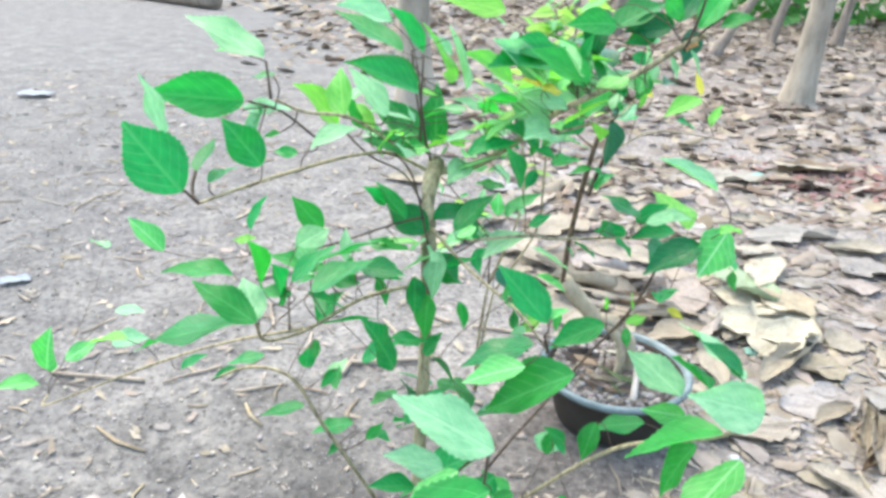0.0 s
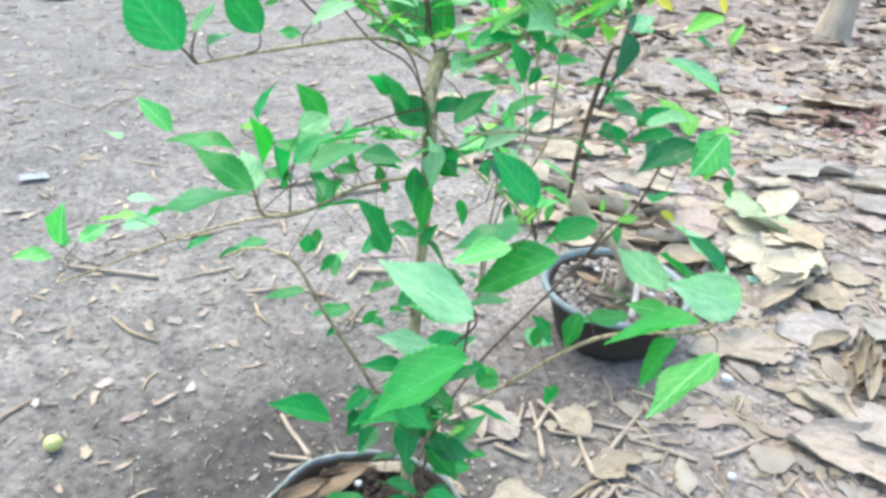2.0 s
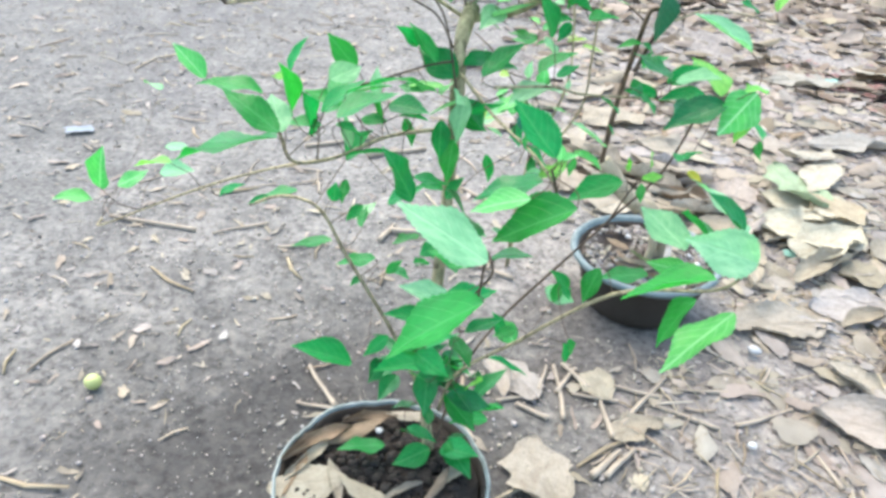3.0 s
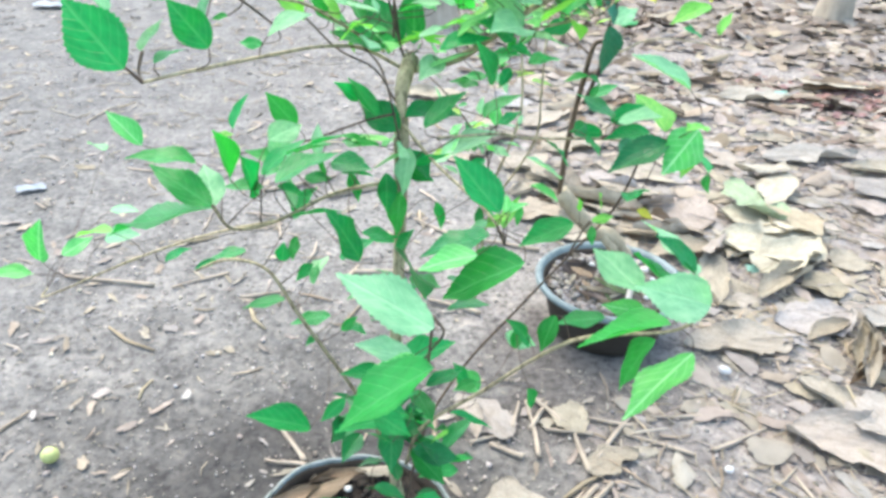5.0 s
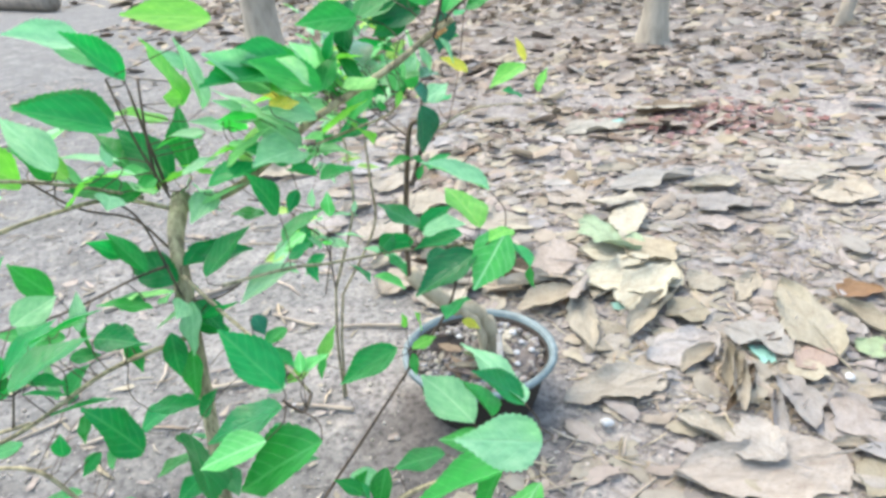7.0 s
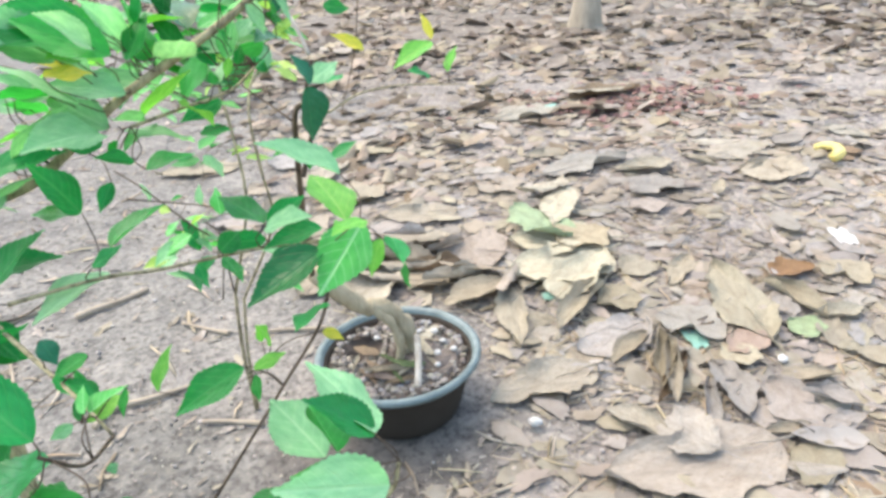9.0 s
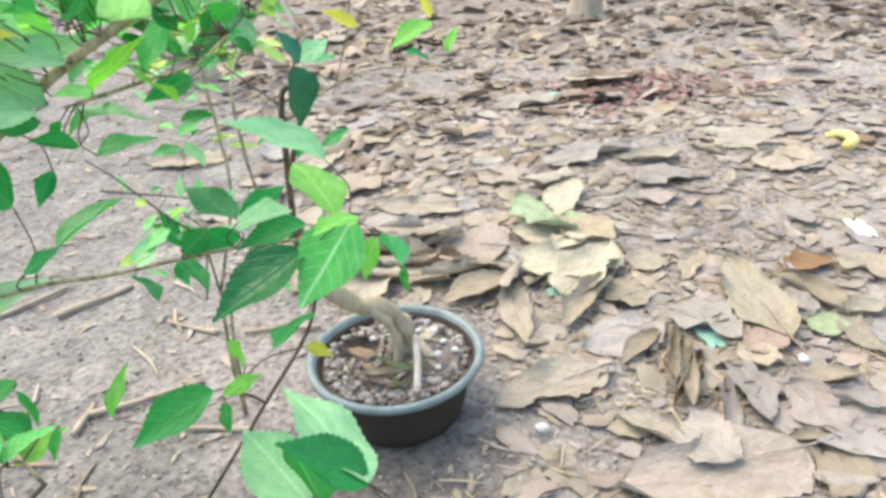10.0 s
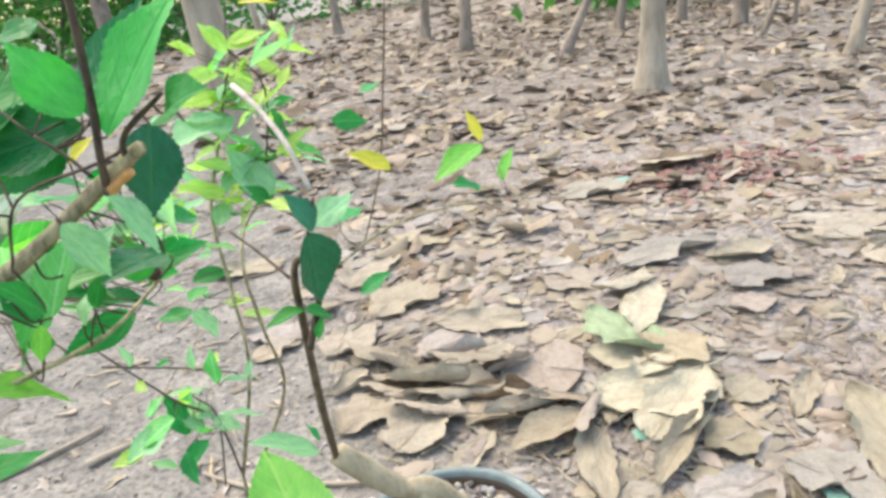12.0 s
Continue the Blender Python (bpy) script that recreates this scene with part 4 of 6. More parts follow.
STEMS_BONSAI_A = (
    ("trunk", 0.0125, 0.0108, [(0.28, 0.887, 0.059), (0.279, 0.885, 0.108), (0.267, 0.882, 0.142), (0.246, 0.878, 0.166), (0.219, 0.873, 0.178), (0.171, 0.868, 0.236)]),
    ("stem", 0.0038, 0.0025, [(0.169, 0.868, 0.228), (0.169, 0.85, 0.302), (0.172, 0.83, 0.366), (0.175, 0.81, 0.415), (0.177, 0.8, 0.440), (0.181, 0.8, 0.453), (0.191, 0.8, 0.456)]),
    ("trunk", 0.0062, 0.0055, [(0.237, 0.87, 0.168), (0.256, 0.868, 0.144), (0.264, 0.868, 0.108), (0.256, 0.868, 0.059)]),
    ("dead_branch", 0.0042, 0.0048, [(0.287, 0.870, 0.118), (0.283, 0.848, 0.106), (0.278, 0.828, 0.092), (0.273, 0.813, 0.078)]),
    ("stub", 0.003, 0.0022, [(0.176, 0.8, 0.382), (0.185, 0.81, 0.403), (0.199, 0.82, 0.438)]),
)
STEMS_BONSAI_B = (
    ("twig", 0.0013, 0.0008, [(0.174, 0.8, 0.442), (0.152, 0.83, 0.456), (0.132, 0.85, 0.47)]),
    ("dead_branch", 0.002, 0.0026, [(0.201, 0.81, 0.5), (0.19, 0.83, 0.532), (0.173, 0.86, 0.556), (0.156, 0.89, 0.571)]),
    ("twig", 0.0012, 0.001, [(0.193, 0.8, 0.472), (0.202, 0.81, 0.495)]),
    ("branch", 0.0014, 0.0008, [(0.212, 0.81, 0.442), (0.254, 0.86, 0.445), (0.315, 0.92, 0.432), (0.405, 1, 0.403)]),
    ("twig", 0.001, 0.0006, [(0.292, 1, 0.612), (0.275, 0.96, 0.543), (0.257, 0.92, 0.478), (0.228, 0.85, 0.43)]),
)
STEMS_SAPLING_A = (
    ("stem", 0.0019, 0.0014, [(0.071, 0.92, 0.198), (0.108, 0.9, 0.322), (0.108, 0.92, 0.396), (0.103, 0.95, 0.457), (0.122, 0.96, 0.514), (0.151, 0.96, 0.592)]),
    ("stem", 0.0017, 0.0013, [(0.08, 0.92, 0.189), (0.132, 0.91, 0.288), (0.133, 0.88, 0.37), (0.132, 0.87, 0.433), (0.142, 0.9, 0.465), (0.159, 0.93, 0.463)]),
    ("branch", 0.0012, 0.0008, [(0.071, 0.92, 0.198), (0.068, 0.9, 0.277), (0.045, 0.88, 0.318), (0.007, 0.88, 0.367), (-0.021, 0.9, 0.385)]),
    ("twig", 0.001, 0.0007, [(-0.024, 0.93, 0.34), (0.047, 0.93, 0.321), (0.093, 0.92, 0.311)]),
    ("twig", 0.001, 0.0007, [(0.058, 0.9, 0.205), (0.075, 0.88, 0.292), (0.06, 0.88, 0.32)]),
)
STEMS_SAPLING_B = (
    ("twig", 0.001, 0.0008, [(0.122, 0.96, 0.514), (0.108, 0.94, 0.535), (0.099, 0.93, 0.562)]),
    ("twig", 0.001, 0.0008, [(0.151, 0.96, 0.592), (0.172, 0.97, 0.554), (0.155, 0.95, 0.474)]),
)

SHRUB_STEMS = STEMS_SHRUB_A + STEMS_SHRUB_B + STEMS_SHRUB_C + STEMS_SHRUB_D + STEMS_SHRUB_E + STEMS_SHRUB_F + STEMS_SHRUB_G
SHRUB_LEAVES = SHRUB_LEAVES_A + SHRUB_LEAVES_B + SHRUB_LEAVES_C + SHRUB_LEAVES_D + SHRUB_LEAVES_E + SHRUB_LEAVES_F + SHRUB_LEAVES_G + SHRUB_LEAVES_H + SHRUB_LEAVES_I + SHRUB_LEAVES_J + SHRUB_LEAVES_K + SHRUB_LEAVES_L + SHRUB_LEAVES_M + SHRUB_LEAVES_N + SHRUB_LEAVES_O + SHRUB_LEAVES_P + SHRUB_LEAVES_Q + SHRUB_LEAVES_R + SHRUB_LEAVES_S
BONSAI_STEMS = STEMS_BONSAI_A + STEMS_BONSAI_B
BONSAI_LEAVES = LEAVES_BONSAI_A + LEAVES_BONSAI_B
SAPLING_STEMS = STEMS_SAPLING_A + STEMS_SAPLING_B
SAPLING_LEAVES = LEAVES_LIME_A + LEAVES_LIME_B + LEAVES_LIME_C + LEAVES_LIME_D + LEAVES_SPROUT_A + LEAVES_SPROUT_B


# ---- living leaves ----
def blade(bend, fold, wave, seed, swing=0.0, teeth=True):
    """A toothed ovate leaf of length 1 along y, width 1 along x, normal z."""
    rnd = random.Random(seed)
    n, cols = 30, (-1.0, -0.55, 0.0, 0.55, 1.0)
    verts, uvs = [], []
    for i in range(n + 1):
        v = i / n
        w = 0.5 * math.sin(math.pi * v ** 0.80) ** 0.85 * (1.0 if v < 0.55 else 1 - 0.42 * ((v - 0.55) / 0.45) ** 1.1)
        if teeth and 0.12 < v < 0.97:
            w += (0.020 if i % 2 else -0.014) * rnd.uniform(0.6, 1.3)
        w = max(w, 0.004)
        for c in cols:
            x = c * w
            z = -bend * (v - 0.15) ** 2 + fold * abs(x) + wave * math.sin(v * 9 + seed) * abs(c) * w + rnd.uniform(-1, 1) * 0.004 * abs(c)
            verts.append((x + swing * v * v, v - 0.12 * bend * v * v, z))
            uvs.append((0.5 + c * 0.5 * min(1, w * 2), v))
    k = len(cols)
    faces = [(i * k + j, i * k + j + 1, (i + 1) * k + j + 1, (i + 1) * k + j) for i in range(n) for j in range(k - 1)]
    return verts, uvs, faces


def blade_mesh(name, mat, *shape):
    verts, uvs, faces = blade(*shape)
    me = raw_mesh(name, verts, faces, mat)
    layer = me.uv_layers.new(name="UVMap")
    for loop in me.loops:
        layer.data[loop.index].uv = uvs[loop.vertex_index]
    return me


SHAPES = [(0.06, 0.14, 0.05, 1, 0.03), (0.14, 0.20, 0.08, 2, -0.05), (0.03, 0.08, 0.10, 3, 0.0), (0.18, 0.16, 0.06, 4, 0.06), (0.09, 0.26, 0.05, 5, 0.0), (0.20, 0.18, 0.09, 6, -0.07), (0.06, 0.30, 0.07, 7, 0.04), (0.13, 0.10, 0.12, 8, -0.03)]
KINDS = {"g": GREEN, "p": PALE, "y": YOUNG, "b": BRIGHT, "d": DEEP, "m": MEDIUM, "w": GOLD, "l": LIME_LEAF, "s": SPRING}
BLADES = {k: [blade_mesh("leaf", m, *s) for s in SHAPES] for k, m in KINDS.items()}


def leaf_pose(base, tip, width, roll):
    base, tip = Vector(base), Vector(tip)
    a = tip - base
    length = a.length
    a.normalize()
    up = Vector((0, 0, 1)) - a * a.z
    if up.length < 0.15:
        up = Vector((0, -1, 0)) + a * a.y
    up.normalize()
    w = a.cross(up)
    r = radians(roll)
    n = up * math.cos(r) + w * math.sin(r)
    x = a.cross(n)
    m = Matrix((x * width, a * length, n * min(length, width * 1.8))).transposed().to_4x4()
    m.translation = base
    return m


WORDS = {"p": "pale leaf, underside tone with painted sky sheen", "y": "yellow-green young leaf", "d": "dark glossy leaf", "w": "bright yellow ageing leaf", "l": "pale lime-green young leaf"}


def grow(plant, stems, leaves, seed, bark):
    """Stems, leaves and leaf stalks of one plant. Each stalk runs to the nearest stem."""
    rnd = random.Random(seed)
    line = []
    for i, (name, r0, r1, pts) in enumerate(stems):
        thick = name in ("trunk",)
        mat = bark.get(name, TWIG)
        part(name, tube(pts, r0, r1, 12 if thick else 7, 8 if thick else 6, 0.2 if thick else 0.12, seed + i), mat, plant)
        line += curve_points(pts, 8)
    for i, (kind, base, tip, width, roll) in enumerate(leaves):
        ob = new("leaf", BLADES[kind][rnd.randrange(8)])
        hang(ob, plant, leaf_pose(base, tip, width, roll))
        if kind in WORDS:
            tagged(ob, WORDS[kind])
        b = Vector(base)
        near = min(line, key=lambda q: (q - b).length)
        gap = (near - b).length
        if gap > 0.003:
            back = (b - Vector(tip)).normalized() * min(0.012, gap * 0.4)
            bm = tube([near, near.lerp(b + back, 0.6), b], 0.0003 if gap > 0.05 else 0.0004, 0.0003, 5, 4, 0.05, i)
            bm.transform(leaf_pose(base, tip, width, roll).inverted())
            stalk = new("stalk", mesh_of("stalk", bm, TWIG))
            stalk.parent = ob


# ---- pot with the shrub ----
def make_shrub_pot():
    at = (-0.041, 0.386, 0)
    pot = thing("flower_pot", at, "round black plastic plant pot with a dented pale grey rim", "plant pot")
    body = [(0.004, 0.0), (0.072, 0.0), (0.075, 0.004), (0.091, 0.118), (0.093, 0.121), (0.0895, 0.121), (0.087, 0.108), (0.068, 0.020), (0.004, 0.018)]
    m = pose(*at)
    rim = [(0.0918, 0.1195), (0.0935, 0.1188), (0.0948, 0.1200), (0.0952, 0.1226), (0.0948, 0.1252), (0.0937, 0.1258), (0.0927, 0.1248), (0.0918, 0.1225), (0.0918, 0.1195)]
    for name, profile, mat, label in (("body", body, BLACK, ""), ("rim", rim, RIM_PALE, "pale grey flattened rim, dented and chipped")):
        bm = lathe(profile, 120, 0.014, 3)
        for v in bm.verts:
            a = math.atan2(v.co.y, v.co.x)
            high = max(0.0, v.co.z - 0.06) / 0.06
            dent = 0.020 * noise.noise((2.2 * math.cos(a), 2.2 * math.sin(a), 4)) + 0.012 * noise.noise((7 * math.cos(a), 7 * math.sin(a), 9))
            v.co.x, v.co.y = v.co.x * (1 + dent * high), v.co.y * (1 + dent * high)
            v.co.z += 0.0022 * high * (noise.noise((5 * math.cos(a), 5 * math.sin(a), 1)) + 0.6 * noise.noise((19 * math.cos(a), 19 * math.sin(a), 6)))
        part(name, bm, mat, pot, label, m=m)
    return pot


def soil_disc(name, at, radius, z, label, seed, mat, mound=0.0):
    """Lumpy potting soil that fills a pot, heaped up by mound, with a hollow beside the heap."""
    rnd = random.Random(seed)
    bm = bmesh.new()
    rings = [[bm.verts.new((0, 0, 0.004))]]
    for i in range(1, 13):
        r = radius * i / 12
        rings.append([bm.verts.new((r * math.cos(a), r * math.sin(a), rnd.uniform(-0.0035, 0.0035) - (0.004 if i > 10 else 0))) for a in (2 * math.pi * k / 36 for k in range(36))])
    for k in range(36):
        bm.faces.new((rings[0][0], rings[1][k], rings[1][(k + 1) % 36]))
    for a, b in zip(rings[1:], rings[2:]):
        for k in range(36):
            bm.faces.new((a[k], b[k], b[(k + 1) % 36], a[(k + 1) % 36]))
    for ring in rings[:-2] if mound else ():
        for v in ring:
            v.co.z += mound * (math.exp(-((v.co.x - 0.02) ** 2 + (v.co.y + 0.015) ** 2) / 0.0016) - 2.4 * math.exp(-((v.co.x + 0.042) ** 2 + (v.co.y - 0.036) ** 2) / 0.0007) + 0.5 * noise.noise((v.co.x * 45, v.co.y * 45, 2)))
    skirt = [bm.verts.new((v.co.x * 0.87, v.co.y * 0.87, -0.03)) for v in rings[-1]]
    for k in range(36):
        bm.faces.new((rings[-1][k], skirt[k], skirt[(k + 1) % 36], rings[-1][(k + 1) % 36]))
    bm.faces.new(skirt[::-1])
    ob = new(name, mesh_of(name, bm, mat, False))
    ob.matrix_basis = pose(at[0], at[1], z)
    return tagged(ob, label, "soil", kind="stuff")


make_shrub_pot()
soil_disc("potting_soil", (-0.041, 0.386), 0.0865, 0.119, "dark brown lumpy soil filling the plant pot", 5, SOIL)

shrub = thing("potted_shrub", (-0.005, 0.425, 0.108), "leafy green shrub with toothed leaves and thin branches in a pot", "plant")
SHRUB_BARK = {"trunk": BARK, "branch": BARK, "twig": TWIG}


def fill_leaves(seed, spots):
    """Small leaves that crowd the stems: (centre, spread, how many, kinds)."""
    rnd = random.Random(seed)
    out = []
    for (x, y, z), far, count, kinds in spots:
        for _ in range(count):
            base = (x + rnd.gauss(0, far), y + rnd.gauss(0, far * 0.7), z + rnd.gauss(0, far * 0.6))
            a, s = rnd.uniform(0, 6.283), rnd.uniform(0.02, 0.042)
            tip = (base[0] + s * math.cos(a), base[1] + s * 0.7 * math.sin(a), base[2] + s * rnd.uniform(-0.5, 0.8))
            out.append((rnd.choice(kinds), base, tip, s * rnd.uniform(0.32, 0.52), rnd.uniform(-50, 50)))
    return tuple(out)


SPOTS = (((0.0, 0.50, 0.525), 0.022, 18, "syypp"), ((0.06, 0.51, 0.545), 0.022, 16, "sypp"), ((0.10, 0.52, 0.56), 0.02, 12, "yp"),
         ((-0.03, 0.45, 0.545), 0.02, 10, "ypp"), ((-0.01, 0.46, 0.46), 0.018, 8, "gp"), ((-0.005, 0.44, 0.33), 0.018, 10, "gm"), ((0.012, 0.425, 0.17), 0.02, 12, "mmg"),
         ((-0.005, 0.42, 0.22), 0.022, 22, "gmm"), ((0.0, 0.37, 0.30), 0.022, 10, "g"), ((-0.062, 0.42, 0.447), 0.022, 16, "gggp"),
         ((0.101, 0.62, 0.558), 0.016, 9, "gpb"), ((0.141, 0.62, 0.56), 0.016, 9, "gpy"), ((0.09, 0.6, 0.535), 0.016, 8, "gpb"), ((0.121, 0.62, 0.53), 0.016, 6, "gp"))

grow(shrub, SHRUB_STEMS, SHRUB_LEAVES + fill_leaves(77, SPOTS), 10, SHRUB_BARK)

part("bark_scar", tube([(0.1697, 0.5065, 0.5921), (0.1730, 0.5055, 0.5940), (0.1766, 0.5040, 0.5963)], 0.0019, 0.0012, 9, 5, 0.3, 5), RUST, shrub, "orange-brown torn bark scar")

# ---- bowl with the bent little tree ----
BOWL = (0.262, 0.887, 0)


def make_bowl():
    bowl = thing("bonsai_bowl", BOWL, "shallow round dark plastic bowl with a blue-grey rim on the earth", "plant pot")
    m = pose(*BOWL)
    body = [(0.004, 0.001), (0.074, 0.0), (0.079, 0.004), (0.084, 0.020), (0.099, 0.078), (0.101, 0.083), (0.097, 0.083), (0.094, 0.076), (0.078, 0.016), (0.004, 0.012)]
    part("body", lathe(body, 64, 0.002, 7), BLACK, bowl, m=m)
    rim = [(0.0985, 0.080), (0.1025, 0.078), (0.1080, 0.0795), (0.1110, 0.0835), (0.1108, 0.0880), (0.1080, 0.0905), (0.1040, 0.0902), (0.1005, 0.0872), (0.0985, 0.080)]
    part("rim", lathe(rim, 72, 0.003, 7), RIM, bowl, "blue-grey rounded rim", m=m)
    return bowl


make_bowl()
soil_disc("bowl_soil", BOWL, 0.0950, 0.078, "dark crumbly soil with grit filling the bowl", 6, BOWL_SOIL, 0.013)
bonsai = thing("bent_tree", (0.277, 0.885, 0.063), "small tree with a thick bent cream trunk and thin upright stem", "plant")
BONSAI_BARK = {"trunk": CREAM_BARK, "stem": STEM_BARK, "stub": TWIG, "dead_branch": DEAD, "branch": BARK, "twig": TWIG}
grow(bonsai, BONSAI_STEMS, BONSAI_LEAVES, 60, BONSAI_BARK)

for ends in ([(0.276, 0.886, 0.092), (0.290, 0.880, 0.082), (0.304, 0.874, 0.070)], [(0.274, 0.885, 0.095), (0.262, 0.876, 0.084), (0.252, 0.866, 0.070)], [(0.275, 0.887, 0.095), (0.282, 0.902, 0.082), (0.288, 0.914, 0.070)]):
    part("root", tube(ends, 0.0085, 0.004, 9, 5, 0.15, int(ends[2][0] * 1000)), CREAM_BARK, bonsai)

sapling = thing("young_sapling", (0.06, 0.94, 0.0), "sparse young plant with thin brown stems and lime-green leaves", "plant")
SAPLING_ROOT = (("stem", 0.0026, 0.0019, [(0.06, 0.945, -0.01), (0.062, 0.935, 0.10), (0.071, 0.92, 0.20)]), ("stem", 0.0022, 0.0018, [(0.062, 0.945, -0.01), (0.068, 0.935, 0.10), (0.08, 0.92, 0.19)]))
SAPLING_SPOTS = (((0.149, 0.97, 0.548), 0.022, 22, "llpp"), ((0.15, 0.96, 0.496), 0.022, 18, "pllb"), ((0.12, 0.95, 0.47), 0.035, 28, "lppgl"), ((0.14, 0.96, 0.56), 0.035, 20, "llppy"), ((0.05, 0.88, 0.30), 0.03, 16, "bppl"), ((0.09, 0.92, 0.38), 0.03, 10, "plg"))
grow(sapling, SAPLING_ROOT + SAPLING_STEMS, SAPLING_LEAVES + fill_leaves(78, SAPLING_SPOTS), 90, {"stem": BARK})


# ---- trees ----
def make_tree(x, y, r, lean, mat, seed, tall=6.5, label="slender grey-brown tree trunk rising from dry leaves"):
    """A trunk that flares at its foot, with limbs and a leafy crown far above."""
    rnd = random.Random(seed)
    tree = thing("tree", (x, y, 0), label, "tree", "trees round the clearing")
    dx, dy = lean
    pts = [(x + dx * h + 0.06 * r * math.sin(h * 3 + seed), y + dy * h, h) for h in (-0.05, 0.06, 0.18, 0.5, 1.2, 2.4, tall)]
    bm = tube(pts, r, r * 0.55, 18, 5, 0.035, seed)
    for v in bm.verts:
        if v.co.z < 0.35:
            c = Vector((x + dx * v.co.z, y + dy * v.co.z, v.co.z))
            a = math.atan2(v.co.y - y, v.co.x - x)
            k = 1 + (0.26 + 0.2 * math.sin(3 * a + seed)) * max(0, 1 - max(v.co.z, 0) / 0.3) ** 2
            v.co = c + (v.co - c) * k
    part("trunk", bm, mat, tree)
    top = Vector((x + dx * tall, y + dy * tall, tall))
    for i in range(5):
        a = i * 1.26 + seed
        end = top + Vector((math.cos(a) * 1.1, math.sin(a) * 1.1, rnd.uniform(0.5, 1.1)))
        part("limb", tube([top - Vector((0, 0, 0.5 * i / 5)), top.lerp(end, 0.5) + Vector((0, 0, 0.15)), end], r * 0.4, r * 0.12, 7, 4, 0.05, i), mat, tree)
    verts, faces = [], []
    for i in range(170):
        u = Vector((rnd.gauss(0, 1), rnd.gauss(0, 1), rnd.gauss(0, 0.6)))
        c = top + Vector((0, 0, 0.8)) + u.normalized() * rnd.uniform(0.3, 1.5)
        q = Euler((rnd.uniform(0, 6), rnd.uniform(0, 6), rnd.uniform(0, 6))).to_matrix() * rnd.uniform(0.09, 0.16)
        k = len(verts)
        verts += [c + q @ Vector(v) for v in ((0, -1, 0), (0.45, -0.1, 0.1), (0, 1, 0), (-0.45, -0.1, 0.1))]
        faces += [(k, k + 1, k + 2), (k, k + 2, k + 3)]
    crown = new("crown", raw_mesh("crown", verts, faces, HEDGE, False))
    hang(crown, tree)
    return tree


make_tree(1.625, 3.30, 0.066, (0.06, 0.02), TREE, 1)
make_tree(-0.14, 2.98, 0.085, (-0.02, 0.05), TREE, 2)
make_tree(1.77, 4.87, 0.036, (0.62, 0.10), TREE_DARK, 3)
make_tree(1.35, 6.02, 0.056, (0.10, 0.0), TREE_DARK, 4)
make_tree(1.24, 7.44, 0.055, (0.10, 0.0), TREE_DARK, 5)
make_tree(2.50, 5.69, 0.038, (0.18, 0.0), TREE_DARK, 6)
make_tree(2.93, 5.54, 0.042, (0.10, 0.0), TREE_DARK, 7)
make_tree(3.02, 4.90, 0.046, (0.14, 0.0), TREE_DARK, 8)
make_tree(2.81, 4.30, 0.016, (0.5, 0.0), TREE_DARK, 9)
make_tree(3.18, 4.53, 0.013, (0.05, 0.0), TREE_DARK, 10)
make_tree(2.67, 3.36, 0.034, (0.28, 0.05), TREE, 11)
make_tree(0.48, 10.3, 0.072, (0.0, 0.0), TREE_DARK, 12)
make_tree(-0.20, 6.3, 0.035, (-0.10, 0.0), TREE, 13)
make_tree(-2.6, 11.0, 0.15, (0.0, 0.0), TREE_DARK, 14)
make_tree(-1.5, 12.5, 0.13, (0.02, 0.0), TREE_DARK, 15)


